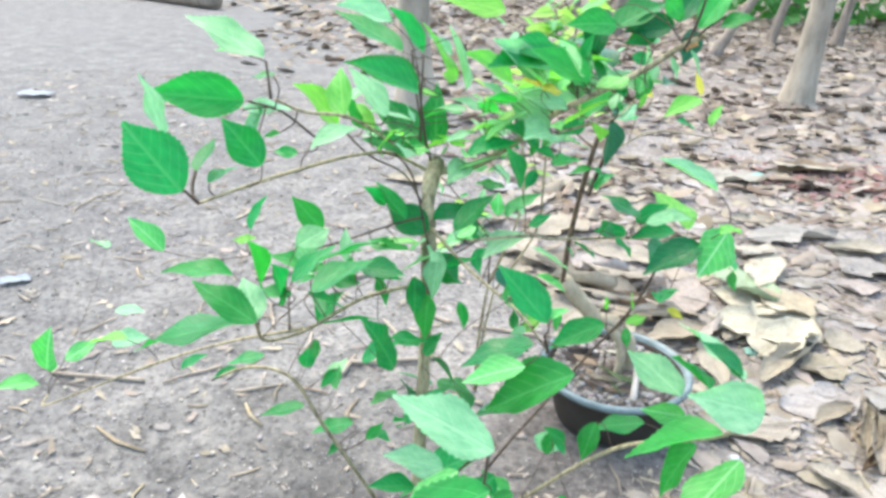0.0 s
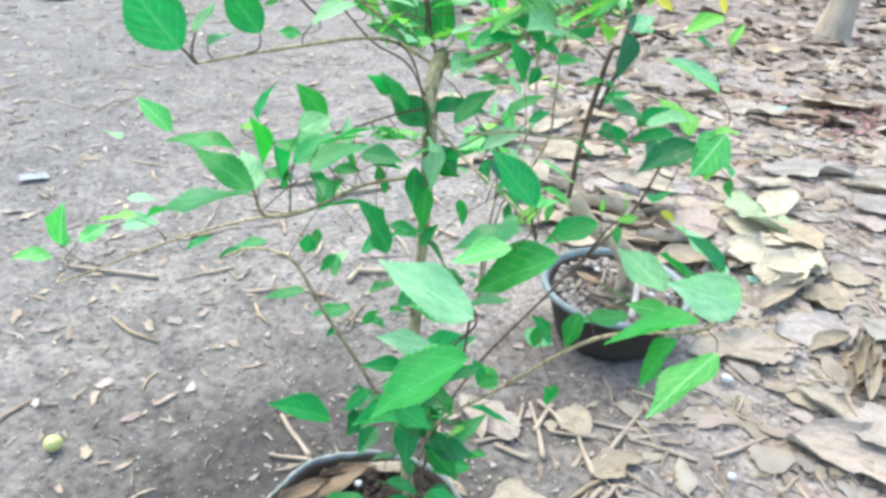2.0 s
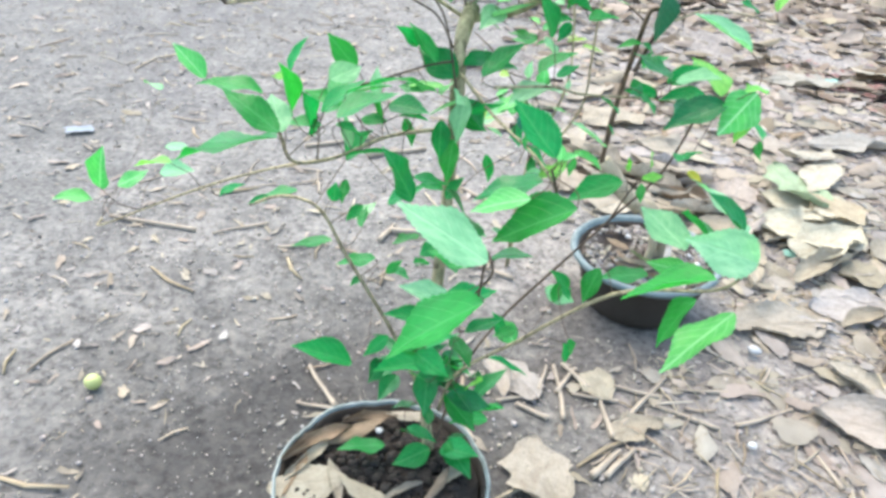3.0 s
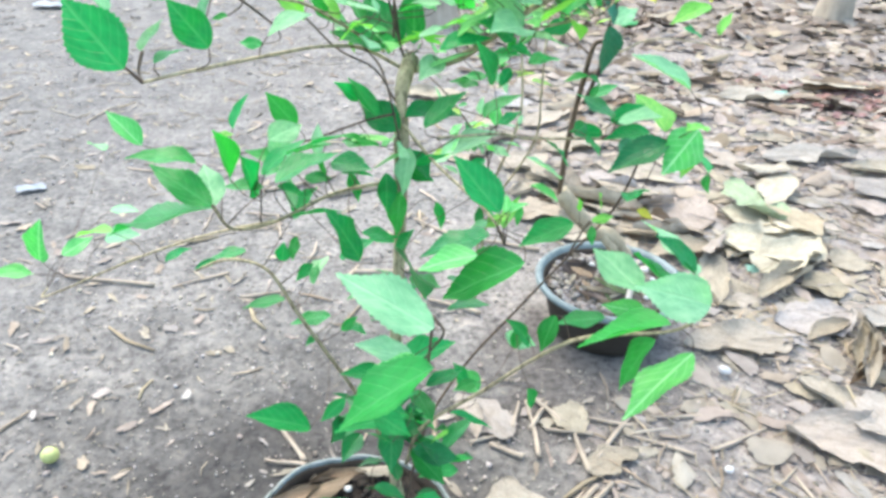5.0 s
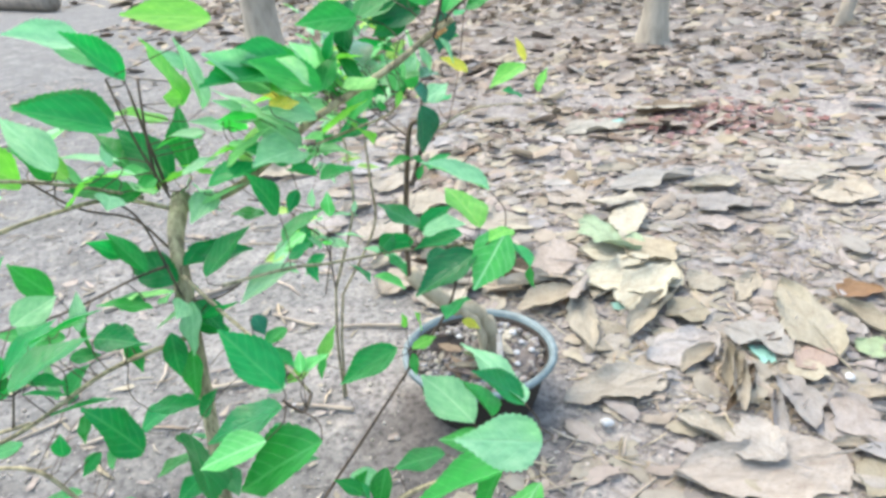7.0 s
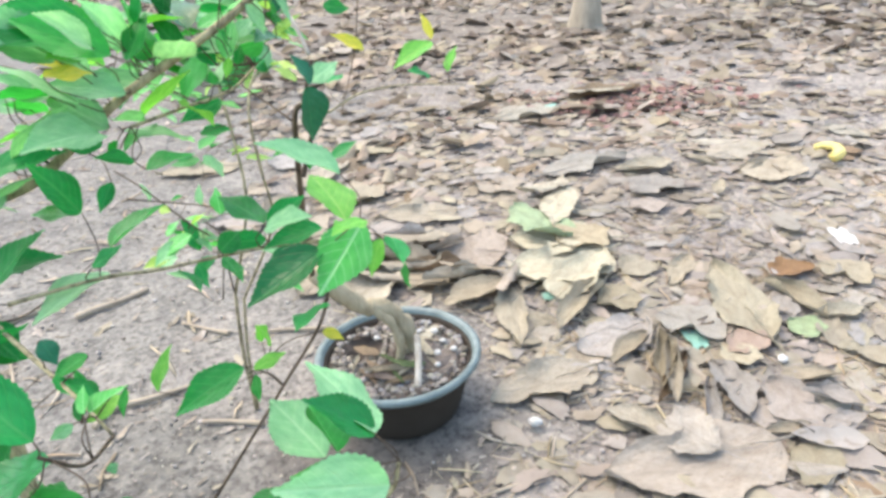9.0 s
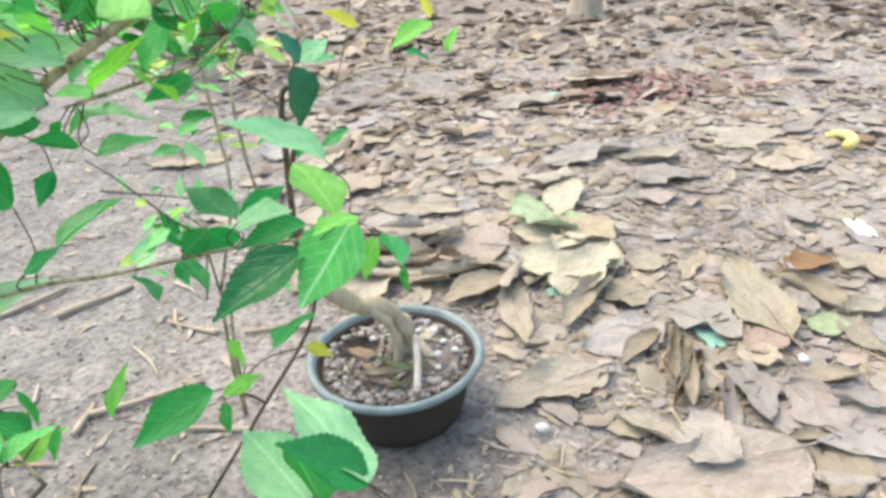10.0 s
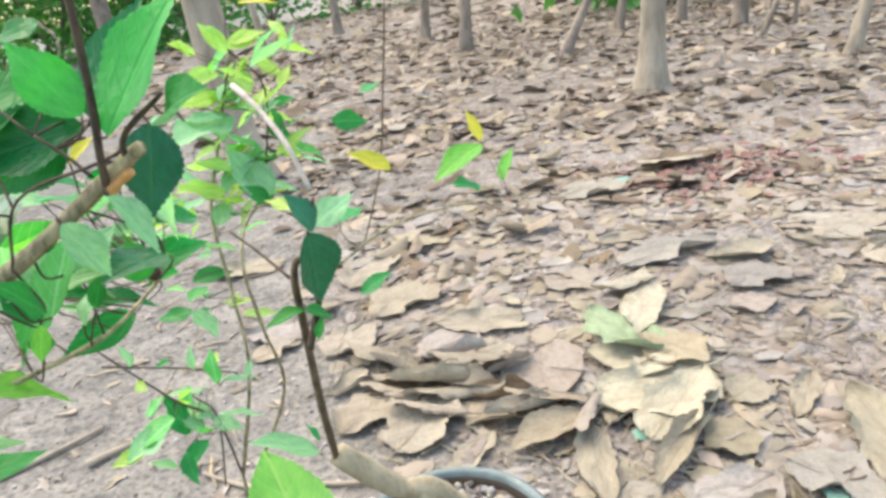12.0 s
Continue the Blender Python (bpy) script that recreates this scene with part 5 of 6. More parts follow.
# ---- dry leaves on the ground ----
def dry_shape(seed, lobes=0.03, curl=0.0, snap=1.0):
    """A dry leaf of length 1 and width 1: torn outline, creased midrib, blade crumpled or rolled by curl, tip broken off at snap."""
    rnd = random.Random(seed)
    n, cols = 26, (-1.0, -0.86, -0.66, -0.44, -0.22, 0.0, 0.22, 0.44, 0.66, 0.86, 1.0)
    fold, twist, roll, ph, bow = rnd.uniform(-0.05, 0.2), rnd.uniform(-0.6, 0.6), rnd.uniform(-0.1, 0.25), rnd.uniform(0, 6), rnd.uniform(-0.14, 0.14)
    verts, uvs = [], []
    for i in range(n + 1):
        v = i / n * snap
        for c in cols:
            s = 1 if c > 0 else -1
            torn = 1 + 0.28 * noise.noise((v * 4, s * 3.1, seed * 1.7)) + 0.20 * noise.noise((v * 15, s * 5.3, seed)) + 0.10 * noise.noise((v * 37, s * 2.3, seed)) + lobes * math.sin(v * 15 + ph + s)
            w = 0.5 * math.sin(math.pi * min(1.0, v) ** 0.8) ** 0.75 * torn + 0.012
            edge = max(0.0, noise.noise((v * 3.2, s * 2.2, seed * 3.1)) + 0.2) * max(0.0, abs(c) - 0.4) ** 1.4
            crumple = 0.030 * noise.noise((c * 1.7, v * 4, seed * 2.3)) + 0.020 * noise.noise((c * 4, v * 9, seed)) + 0.008 * noise.noise((c * 11, v * 22, seed))
            z = fold * abs(c) * w * 0.6 + 0.5 * edge + roll * max(0, v - 0.6) ** 2 + 0.35 * twist * c * w * (v - 0.5) + crumple
            x = c * w * (1 - 0.5 * edge)
            if curl:
                k = curl * (0.7 + 0.3 * math.sin(v * 4 + ph))
                x, z = w * math.sin(c * k) / k, z * 0.5 + 0.6 * w * (1 - math.cos(c * k)) / k
            verts.append((x + bow * math.sin(math.pi * v), v - 0.5 * snap + 0.04 * noise.noise((c * 3, v * 6, seed)), z))
            uvs.append((0.5 + 0.5 * c, v))
    low = sorted(z for _, _, z in verts)[len(verts) // 7]
    verts = [(x, y, max(-0.01, z - low) + 0.010) for x, y, z in verts]
    k = len(cols)
    faces = [(i * k + j, i * k + j + 1, (i + 1) * k + j + 1, (i + 1) * k + j) for i in range(n) for j in range(k - 1)]
    return verts, faces, uvs


def dry_mesh(shape, mat):
    verts, faces, uvs = shape
    me = raw_mesh("dry_leaf", verts, faces, mat)
    layer = me.uv_layers.new(name="UVMap")
    for loop in me.loops:
        layer.data[loop.index].uv = uvs[loop.vertex_index]
    return me


# flat and lobed, narrow, rolled up, broken or arched ones
DRY_SHAPES = [dry_shape(s, 0.14 if s % 4 == 0 else 0.03, (0, 0, 2.0, 0, 0, 0, 2.6, 0, 0, 0, 1.6, 0, 0.9, 0, -1.7, -2.3, -1.3)[s], 0.72 if s in (5, 9, 13) else 1.0) for s in range(17)]
FOUND = {}
DRY_WORDS = {"tan": "curled tan dry leaf lying on the earth", "pink": "pinkish-brown dry leaf, torn at its edge", "grey": "faded grey dry leaf among others",
             "olive": "dull olive-tan dry leaf on the litter", "brown": "dark brown curled dry leaf", "cream": "large crumpled pale cream dry leaf on a heap",
             "yellow": "pale yellow-brown dry leaf on the litter", "rust": "crumpled rust-brown dry leaf", "terra": "reddish-tan dry leaf on the litter",
             "faded": "faded grey-green fallen leaf on the litter", "beige": "broad pale beige dry leaf with a torn edge", "wilted": "wilted dull green leaf scrap"}


def fallen(tone, shape, x, y, length, width, turn, lift=0.004, tip=0, lean=0, label="", rise=1.0):
    """A fallen leaf at its place, turned and tilted, of its own tone."""
    if (tone, shape) not in FOUND:
        FOUND[tone, shape] = dry_mesh(DRY_SHAPES[shape], DRY_TONES[tone])
    ob = new("dry_leaf", FOUND[tone, shape])
    ob.matrix_basis = pose(x, y, height_at(x, y) + lift - 0.004, tip, lean, turn) @ Matrix.Diagonal((width, length, (0.45 * length + 0.15 * width) * rise, 1))
    if length > 0.085:
        if (tone, "stalk") not in FOUND:
            FOUND[tone, "stalk"] = mesh_of("stalk", tube([(0.02, -0.66, 0.05), (0, -0.54, 0.04), (0, -0.40, 0.045), (0, -0.1, 0.05)], 0.016, 0.006, 6, 3, 0.1, 3), DRY_TONES[tone])
        stalk = new("stalk", FOUND[tone, "stalk"])
        stalk.parent = ob
    return tagged(ob, label or DRY_WORDS[tone], "dry leaf", "dry leaves on the ground")


# the ones that stand out
fallen("tan", 0, 0.459, 0.855, 0.169, 0.087, 100, 0.004)
fallen("beige", 4, 0.575, 0.665, 0.225, 0.125, 87, 0.004)
fallen("tan", 2, 0.536, 0.735, 0.089, 0.061, 29, 0.01)
fallen("beige", 5, 0.584, 0.691, 0.104, 0.076, 30, 0.016)
fallen("olive", 1, 0.836, 0.957, 0.236, 0.096, -12, 0.01)
fallen("beige", 8, 0.599, 0.931, 0.137, 0.101, 106, 0.006)
fallen("grey", 4, 0.723, 0.915, 0.113, 0.096, -152, 0.01)
fallen("tan", 6, 0.636, 0.853, 0.144, 0.041, 153, 0.01)
fallen("olive", 2, 0.641, 0.823, 0.147, 0.038, 153, 0.012)
fallen("tan", 10, 0.611, 0.892, 0.103, 0.037, 120, 0.01)
fallen("brown", 6, 0.636, 0.816, 0.133, 0.031, 133, 0.004)
fallen("terra", 5, 0.777, 0.852, 0.080, 0.070, -171, 0.01)
fallen("yellow", 9, 0.740, 0.828, 0.077, 0.057, -172, 0.01)
fallen("tan", 1, 0.474, 1.036, 0.187, 0.052, 169, 0.006)
fallen("pink", 12, 0.479, 1.292, 0.137, 0.217, 60, 0.008)
fallen("tan", 10, 0.440, 1.115, 0.133, 0.077, 106, 0.012)
fallen("tan", 8, 0.372, 1.224, 0.109, 0.107, 34, 0.006)
fallen("cream", 4, 0.612, 1.173, 0.204, 0.162, 97, 0.014)
fallen("cream", 0, 0.630, 1.115, 0.199, 0.095, -48, 0.018)
fallen("cream", 5, 0.710, 1.413, 0.107, 0.182, -125, 0.022)
fallen("yellow", 8, 0.695, 1.245, 0.118, 0.140, -75, 0.02)
fallen("cream", 9, 0.571, 1.153, 0.179, 0.087, -48, 0.01)
fallen("tan", 2, 0.591, 1.023, 0.161, 0.066, 130, 0.012)
fallen("olive", 9, 0.654, 1.019, 0.105, 0.081, -90, 0.01)
fallen("tan", 13, 1.228, 1.416, 0.162, 0.134, -169, 0.008)
fallen("grey", 5, 0.949, 1.447, 0.164, 0.107, -64, 0.008)
fallen("tan", 10, 0.994, 1.546, 0.129, 0.087, -91, 0.012)
fallen("pink", 1, 0.894, 1.352, 0.090, 0.071, -102, 0.006)
fallen("rust", 12, 0.980, 1.011, 0.085, 0.07, -89, 0.012)
fallen("olive", 6, 0.919, 0.932, 0.136, 0.065, -172, 0.01)
fallen("olive", 10, 0.959, 0.877, 0.088, 0.044, -93, 0.01)
fallen("faded", 13, 0.883, 0.861, 0.071, 0.051, -156, 0.006)
fallen("tan", 4, 1.054, 0.974, 0.092, 0.088, -168, 0.008)
fallen("pink", 8, 0.740, 0.710, 0.108, 0.076, 174, 0.01)
fallen("grey", 6, 0.798, 0.706, 0.077, 0.049, -136, 0.012)
fallen("grey", 1, 0.787, 0.667, 0.076, 0.031, -86, 0.008)
fallen("grey", 12, 0.693, 0.767, 0.121, 0.057, 168, 0.008)
fallen("grey", 2, 0.651, 0.741, 0.118, 0.032, 153, 0.006)
fallen("olive", 5, 0.708, 0.621, 0.076, 0.077, -155, 0.006)
fallen("tan", 10, 0.715, 0.674, 0.072, 0.027, -96, 0.008)
fallen("pink", 9, 0.619, 1.589, 0.162, 0.109, -139, 0.006)
fallen("tan", 1, 0.809, 1.090, 0.132, 0.041, 136, 0.004)
fallen("olive", 13, 0.741, 1.122, 0.097, 0.068, -72, 0.006)
fallen("brown", 2, 0.759, 0.919, 0.052, 0.034, -84, 0.006)
fallen("beige", 4, 0.518, 0.857, 0.081, 0.042, -77, 0.003)
fallen("grey", 9, 1.273, 1.383, 0.095, 0.119, -148, 0.006)
fallen("tan", 4, 0.033, 1.553, 0.099, 0.079, -65, 0.004)
fallen("tan", 1, 0.175, 1.529, 0.138, 0.110, -45, 0.006)
fallen("olive", 5, 0.283, 1.661, 0.224, 0.127, -46, 0.008)
fallen("tan", 8, 0.191, 1.270, 0.132, 0.106, -47, 0.006)
fallen("tan", 0, 0.272, 1.206, 0.150, 0.112, -43, 0.008)
# This dark leaf stands in for a shaded crevice between the tan ones.
fallen("brown", 10, 0.250, 1.327, 0.134, 0.064, -87, 0.004)
fallen("pink", 9, 0.356, 1.417, 0.183, 0.114, -37, 0.006)
fallen("tan", 2, 0.164, 1.375, 0.089, 0.071, -36, 0.006)
fallen("tan", 12, 0.248, 1.844, 0.193, 0.146, -38, 0.006)
fallen("grey", 13, 0.158, 1.971, 0.142, 0.114, -38, 0.004)
fallen("tan", 6, 0.125, 1.680, 0.107, 0.085, -43, 0.006)
fallen("tan", 13, 0.075, 1.798, 0.080, 0.064, -71, 0.004)
fallen("pink", 5, 0.364, 2.065, 0.169, 0.135, -46, 0.006)
fallen("faded", 8, 0.640, 1.330, 0.17, 0.12, 25, 0.024, 6, 8, "faded grey-green fallen leaf on the pale heap")
fallen("cream", 12, 0.655, 1.270, 0.20, 0.15, 70, 0.008)
fallen("tan", 8, 0.12, 0.525, 0.105, 0.085, 20, label="broad lobed tan dry leaf beside the pot")
fallen("tan", 4, 0.235, 0.605, 0.075, 0.045, -60)
fallen("pink", 2, 0.055, 0.675, 0.085, 0.05, 20)
fallen("tan", 5, 0.19, 0.675, 0.075, 0.045, 30)
fallen("tan", 8, 0.37, 2.02, 0.17, 0.09, 85)
fallen("olive", 5, 0.88, 2.12, 0.28, 0.13, -70)
fallen("brown", 12, 1.20, 2.20, 0.26, 0.12, -85, 0.012, label="dark-edged curled dry leaf with a shadow under it")
fallen("grey", 4, 0.87, 1.62, 0.24, 0.11, -80)
fallen("tan", 16, 1.26, 1.58, 0.20, 0.11, -70, rise=0.6)
fallen("tan", 4, -0.08, 2.02, 0.22, 0.09, 85)
fallen("pink", 1, 0.03, 1.62, 0.14, 0.09, 70)
fallen("tan", 9, 0.40, 1.36, 0.16, 0.10, -60, 0.006)
fallen("tan", 4, 0.42, 1.50, 0.17, 0.10, 80, 0.006)
# heap of curled leaves with gaps under them
fallen("tan", 14, 0.362, 1.325, 0.150, 0.105, 72, 0.026, 4, 30, "arched tan dry leaf over a dark gap", rise=1.8)
fallen("tan", 15, 0.310, 1.250, 0.190, 0.085, 82, 0.012, 3, 24, "long curled tan dry leaf on a heap", rise=1.8)
fallen("tan", 16, 0.262, 1.345, 0.130, 0.080, 66, 0.012, -4, 22, "arched tan dry leaf over a dark gap", rise=1.8)
fallen("tan", 14, 0.222, 1.425, 0.165, 0.085, 55, 0.012, 4, 26, "arched tan dry leaf over a dark gap", rise=1.8)
fallen("brown", 6, 0.392, 1.245, 0.120, 0.050, 75, 0.006, rise=1.8)
fallen("tan", 16, 0.452, 1.195, 0.130, 0.080, 66, 0.022, 4, 28, "arched tan dry leaf over a dark gap", rise=1.8)
fallen("tan", 15, 0.225, 1.300, 0.120, 0.060, 50, 0.010, 0, 14, rise=1.8)
fallen("pink", 16, 0.335, 1.420, 0.120, 0.080, 110, 0.008, 6, 12, rise=1.8)
fallen("cream", 14, 0.705, 1.495, 0.140, 0.110, 110, 0.018, 6, 20, "arched pale cream dry leaf over a dark gap", rise=1.8)
fallen("cream", 16, 1.16, 2.215, 0.220, 0.110, 92, 0.018, 4, 14, "large arched cream dry leaf over a dark gap", rise=1.8)
fallen("cream", 16, 0.383, 1.975, 0.150, 0.120, 70, 0.008, 6, 10, rise=1.8)
for tone, shape, x, y, size, turn, lean in (("tan", 6, 0.300, 1.300, 0.14, 78, 20), ("tan", 10, 0.345, 1.275, 0.12, 60, -15), ("tan", 6, 0.410, 1.175, 0.11, 95, 10), ("tan", 15, 0.275, 1.215, 0.13, 70, 18),
                                              ("pink", 10, 0.420, 1.300, 0.12, 120, 20), ("tan", 2, 0.240, 1.375, 0.12, 40, 15), ("beige", 15, 0.500, 1.120, 0.12, 150, 15), ("beige", 6, 0.355, 1.375, 0.11, 100, 25)):
    fallen(tone, shape, x, y, size, size * 0.45, turn, 0.020, 6, lean, "curled dry leaf on a loose heap", 1.6)
# pale leaf and straw beside the shrub's pot
fallen("pink", 16, 0.086, 0.675, 0.090, 0.055, 38, 0.004)

rnd = random.Random(21)
made = 0
while made < 190:
    x, y = rnd.uniform(0.05, 1.9), rnd.uniform(0.55, 2.4)
    if rnd.random() > cover(x, y) or math.hypot(x - BOWL[0], y - BOWL[1]) < 0.17 or (y < 0.75 and x < 0.5):
        continue
    s = rnd.choice((0.04, 0.05, 0.06, 0.07, 0.08, 0.10, 0.12)) * rnd.uniform(0.85, 1.15)
    fallen(rnd.choice(("tan", "tan", "pink", "grey", "olive", "olive", "brown")), rnd.randrange(14), x, y, s, s * rnd.uniform(0.3, 0.65), rnd.uniform(0, 360), rnd.uniform(0.0, 0.006), rnd.uniform(-5, 5), rnd.uniform(-6, 6), rise=rnd.choice((0.3, 0.5, 0.9)))
    made += 1


made = 0
while made < 70:
    x, y = rnd.uniform(0.36, 1.25), rnd.uniform(0.56, 1.0)
    if math.hypot(x - BOWL[0], y - BOWL[1]) < 0.18 or x < 0.72 - (y - 0.56) * 0.6:
        continue
    s = rnd.uniform(0.045, 0.105)
    fallen(rnd.choice(("tan", "beige", "grey", "olive", "pink", "beige")), rnd.choice((0, 4, 8, 9, 12, 14, 15, 16, 10)), x, y, s, s * rnd.uniform(0.35, 0.7), rnd.uniform(0, 360), rnd.uniform(0.0, 0.007), rnd.uniform(-7, 7), rnd.uniform(-8, 8), rise=rnd.choice((0.4, 0.6, 1.0)))
    made += 1


def scatter(name, mat, items, label, category, smooth=True):
    """Many small pieces in one mesh: (verts, faces, pose) each."""
    vs, fs = [], []
    for verts, faces, m in items:
        k = len(vs)
        vs += [m @ Vector(v) for v in verts]
        fs += [tuple(k + i for i in f) for f in faces]
    return tagged(new(name, raw_mesh(name, vs, fs, mat, smooth)), label, category, kind="stuff")


def flake(seed):
    """A small shard of a leaf: a fan of a few faces."""
    r = random.Random(seed)
    k = r.randrange(8, 13)
    long = r.uniform(0.2, 0.9)
    bend, tilt = r.uniform(-0.4, 0.5), r.uniform(-0.2, 0.2)
    verts = [(0, 0, 0.05)]
    for i in range(k):
        a, d = 6.283 * (i + r.uniform(-0.35, 0.35)) / k, r.uniform(0.22, 0.55)
        x, y = d * long * math.cos(a), d * math.sin(a)
        verts.append((x, y, 0.05 + bend * y * y + tilt * x + r.uniform(-0.05, 0.08)))
    return verts, [(0, 1 + i, 1 + (i + 1) % k) for i in range(k)]


def crumpled(seed):
    """A torn piece of dry leaf, creased along its rib, its edges curled and ragged."""
    r = random.Random(900 + seed)
    n, cols = 5, (-1.0, -0.5, 0.0, 0.5, 1.0)
    slim, cup, bend, crease = r.uniform(0.16, 0.46), r.uniform(-0.8, 0.25), r.uniform(-0.7, 0.3), r.uniform(-0.2, 0.2)
    side, twist = r.uniform(-0.25, 0.25), r.uniform(-0.6, 0.6)
    verts = []
    for i in range(n + 1):
        v = i / n
        for c in cols:
            w = slim * math.sin(math.pi * (0.10 + 0.78 * v)) ** 0.7 * (1 + r.uniform(-0.35, 0.2) * abs(c))
            x = c * w + side * (v - 0.5) ** 2 * 2
            y = v - 0.5 + r.uniform(-0.10, 0.10) * (1 if i in (0, n) else 0.4)
            z = 0.09 + cup * c * c * w + bend * (v - 0.5) ** 2 + crease * abs(c) * w + twist * c * w * (v - 0.5) + r.uniform(-0.03, 0.03)
            verts.append((x, y, z))
    return verts, [(i * 5 + j, i * 5 + j + 1, i * 5 + j + 6, i * 5 + j + 5) for i in range(n) for j in range(4)]


CRUMPLED = [crumpled(s) for s in range(40)]
FLAKES = [flake(s) for s in range(30)]


NEAR_STRIPS, FAR_STRIPS = ((5200, 0.0, 2.6, 0.5, 2.3, (0.010, 0.06)), (9000, -1.0, 8.0, -5.0, 3.6, (0.03, 0.13))), ((3600, 0.0, 2.8, 1.7, 3.4, (0.02, 0.085)), (5200, -1.5, 6.0, 3.0, 7.5, (0.04, 0.14)), (4500, -6, 12, 7, 18, (0.1, 0.28)))


def litter_items(strips, seed):
    r = random.Random(seed)
    out = []
    for count, x0, x1, y0, y1, sizes in strips:
        done = 0
        for _ in range(count * 6):
            if done >= count:
                break
            x, y = r.uniform(x0, x1), r.uniform(y0, y1)
            if r.random() > cover(x, y) or math.hypot(x - BOWL[0], y - BOWL[1]) < 0.14:
                continue
            if y0 < 0 and 0.0 < x < 2.3 and y > 0.7:
                continue
            if y0 < 1 and x1 < 3 and (x > 2.1 or 2.0 < y < 2.3 or y < 0.62) and r.random() < 0.5:
                continue
            s = sizes[0] + (sizes[1] - sizes[0]) * r.random() ** 1.7
            tilt = 6 + 14 * min(1.0, max(0.0, (y - 1.4) / 1.2))
            m = pose(x, y, height_at(x, y) + r.uniform(-0.006, 0.001), r.uniform(-tilt, tilt), r.uniform(-tilt, tilt), r.uniform(0, 360)) @ Matrix.Diagonal((s * r.uniform(0.7, 1.3), s, s * r.choice((0.15, 0.25, 0.35, 0.8)), 1))
            out.append((*r.choice(CRUMPLED), m))
            done += 1
    return out


CHIP = dry_material("pale_chip", (0.17, 0.148, 0.122), (0.235, 0.21, 0.175), (0.31, 0.28, 0.235))


def chip_items():
    r = random.Random(35)
    out = []
    for _ in range(6500):
        x, y = r.uniform(-2.4, 0.8), 0.35 + 3.4 * r.random() ** 1.4
        if math.hypot(x - BOWL[0], y - BOWL[1]) < 0.13 or math.hypot(x + 0.041, y - 0.386) < 0.10 or (math.hypot(x + 0.08, y - 0.42) < 0.25 and r.random() < 0.6):
            continue
        s = (0.004 + 0.02 * r.random() ** 2.5) * (1 + 0.35 * y)
        m = pose(x, y, height_at(x, y) - 0.004, r.uniform(-8, 8), r.uniform(-8, 8), r.uniform(0, 360)) @ Matrix.Diagonal((s * r.uniform(0.4, 1), s * 1.5, s, 1))
        out.append((*r.choice(FLAKES), m))
    return out


scatter("leaf_chips", CHIP, chip_items(), "small pale chips of dry leaf and bark on bare earth", "litter", False)
def simple_leaf(seed):
    """A whole small dry leaf in few faces, cupped and bent."""
    r = random.Random(seed)
    cup, bend, tw = r.uniform(-0.9, 0.4), r.uniform(-0.5, 0.4), r.uniform(-0.5, 0.5)
    verts, n = [], 7
    for i in range(n + 1):
        v = i / n
        w = 0.27 * math.sin(math.pi * v ** 0.8) ** 0.8 * (1 + r.uniform(-0.18, 0.18)) + 0.01
        for c in (-1, -0.5, 0, 0.5, 1):
            verts.append((c * w, v - 0.5, 0.07 + cup * c * c * w + bend * (v - 0.5) ** 2 + tw * c * w * (v - 0.5) + r.uniform(0, 0.03)))
    return verts, [(i * 5 + j, i * 5 + j + 1, i * 5 + j + 6, i * 5 + j + 5) for i in range(n) for j in range(4)]


WHOLE = [simple_leaf(s) for s in range(16)]


def whole_items():
    r = random.Random(39)
    out = []
    while len(out) < 900:
        x, y = r.uniform(0.2, 4.2), 0.5 + 4.5 * r.random()
        if r.random() > cover(x, y) or math.hypot(x - BOWL[0], y - BOWL[1]) < 0.16 or (y < 0.75 and x < 0.45):
            continue
        s = r.uniform(0.035, 0.11)
        out.append((*r.choice(WHOLE), pose(x, y, height_at(x, y) + r.uniform(-0.004, 0.003), r.uniform(-8, 8), r.uniform(-8, 8), r.uniform(0, 360)) @ Matrix.Diagonal((s * r.uniform(0.5, 1), s, s * 0.7, 1))))
    return out


def far_leaf_items():
    r = random.Random(40)
    out = []
    while len(out) < 2400:
        x, y = r.uniform(-1.0, 6.5), 1.9 + 7.0 * r.random() ** 1.3
        if r.random() > cover(x, y):
            continue
        s = r.uniform(0.04, 0.12)
        out.append((*r.choice(WHOLE), pose(x, y, height_at(x, y) + r.uniform(-0.002, 0.014), r.uniform(-30, 30), r.uniform(-30, 30), r.uniform(0, 360)) @ Matrix.Diagonal((s * r.uniform(0.6, 1.3), s, s * 0.8, 1))))
    return out


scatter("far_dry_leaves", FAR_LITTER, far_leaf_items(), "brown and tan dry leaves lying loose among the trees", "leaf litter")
scatter("small_dry_leaves", LITTER, whole_items(), "small whole dry leaves spread over the litter", "leaf litter")
scatter("leaf_litter", LITTER, litter_items(NEAR_STRIPS, 33), "thick brown and tan dry leaf litter", "leaf litter")
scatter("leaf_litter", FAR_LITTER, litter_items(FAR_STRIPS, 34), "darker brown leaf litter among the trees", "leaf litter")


def straw_shape(seed):
    r = random.Random(seed)
    b = r.uniform(-0.12, 0.12)
    verts = []
    for t, w in ((-0.5, 0.03), (0, 0.045), (0.5, 0.025)):
        for a in range(4):
            verts.append((b * (1 - 4 * t * t) + w * math.cos(a * 1.571), t, w * 0.6 * math.sin(a * 1.571) + 0.02))
    faces = [(i * 4 + a, i * 4 + (a + 1) % 4, i * 4 + 4 + (a + 1) % 4, i * 4 + 4 + a) for i in range(2) for a in range(4)]
    return verts, faces + [(3, 2, 1, 0), (8, 9, 10, 11)]


STRAWS = [straw_shape(s) for s in range(8)]


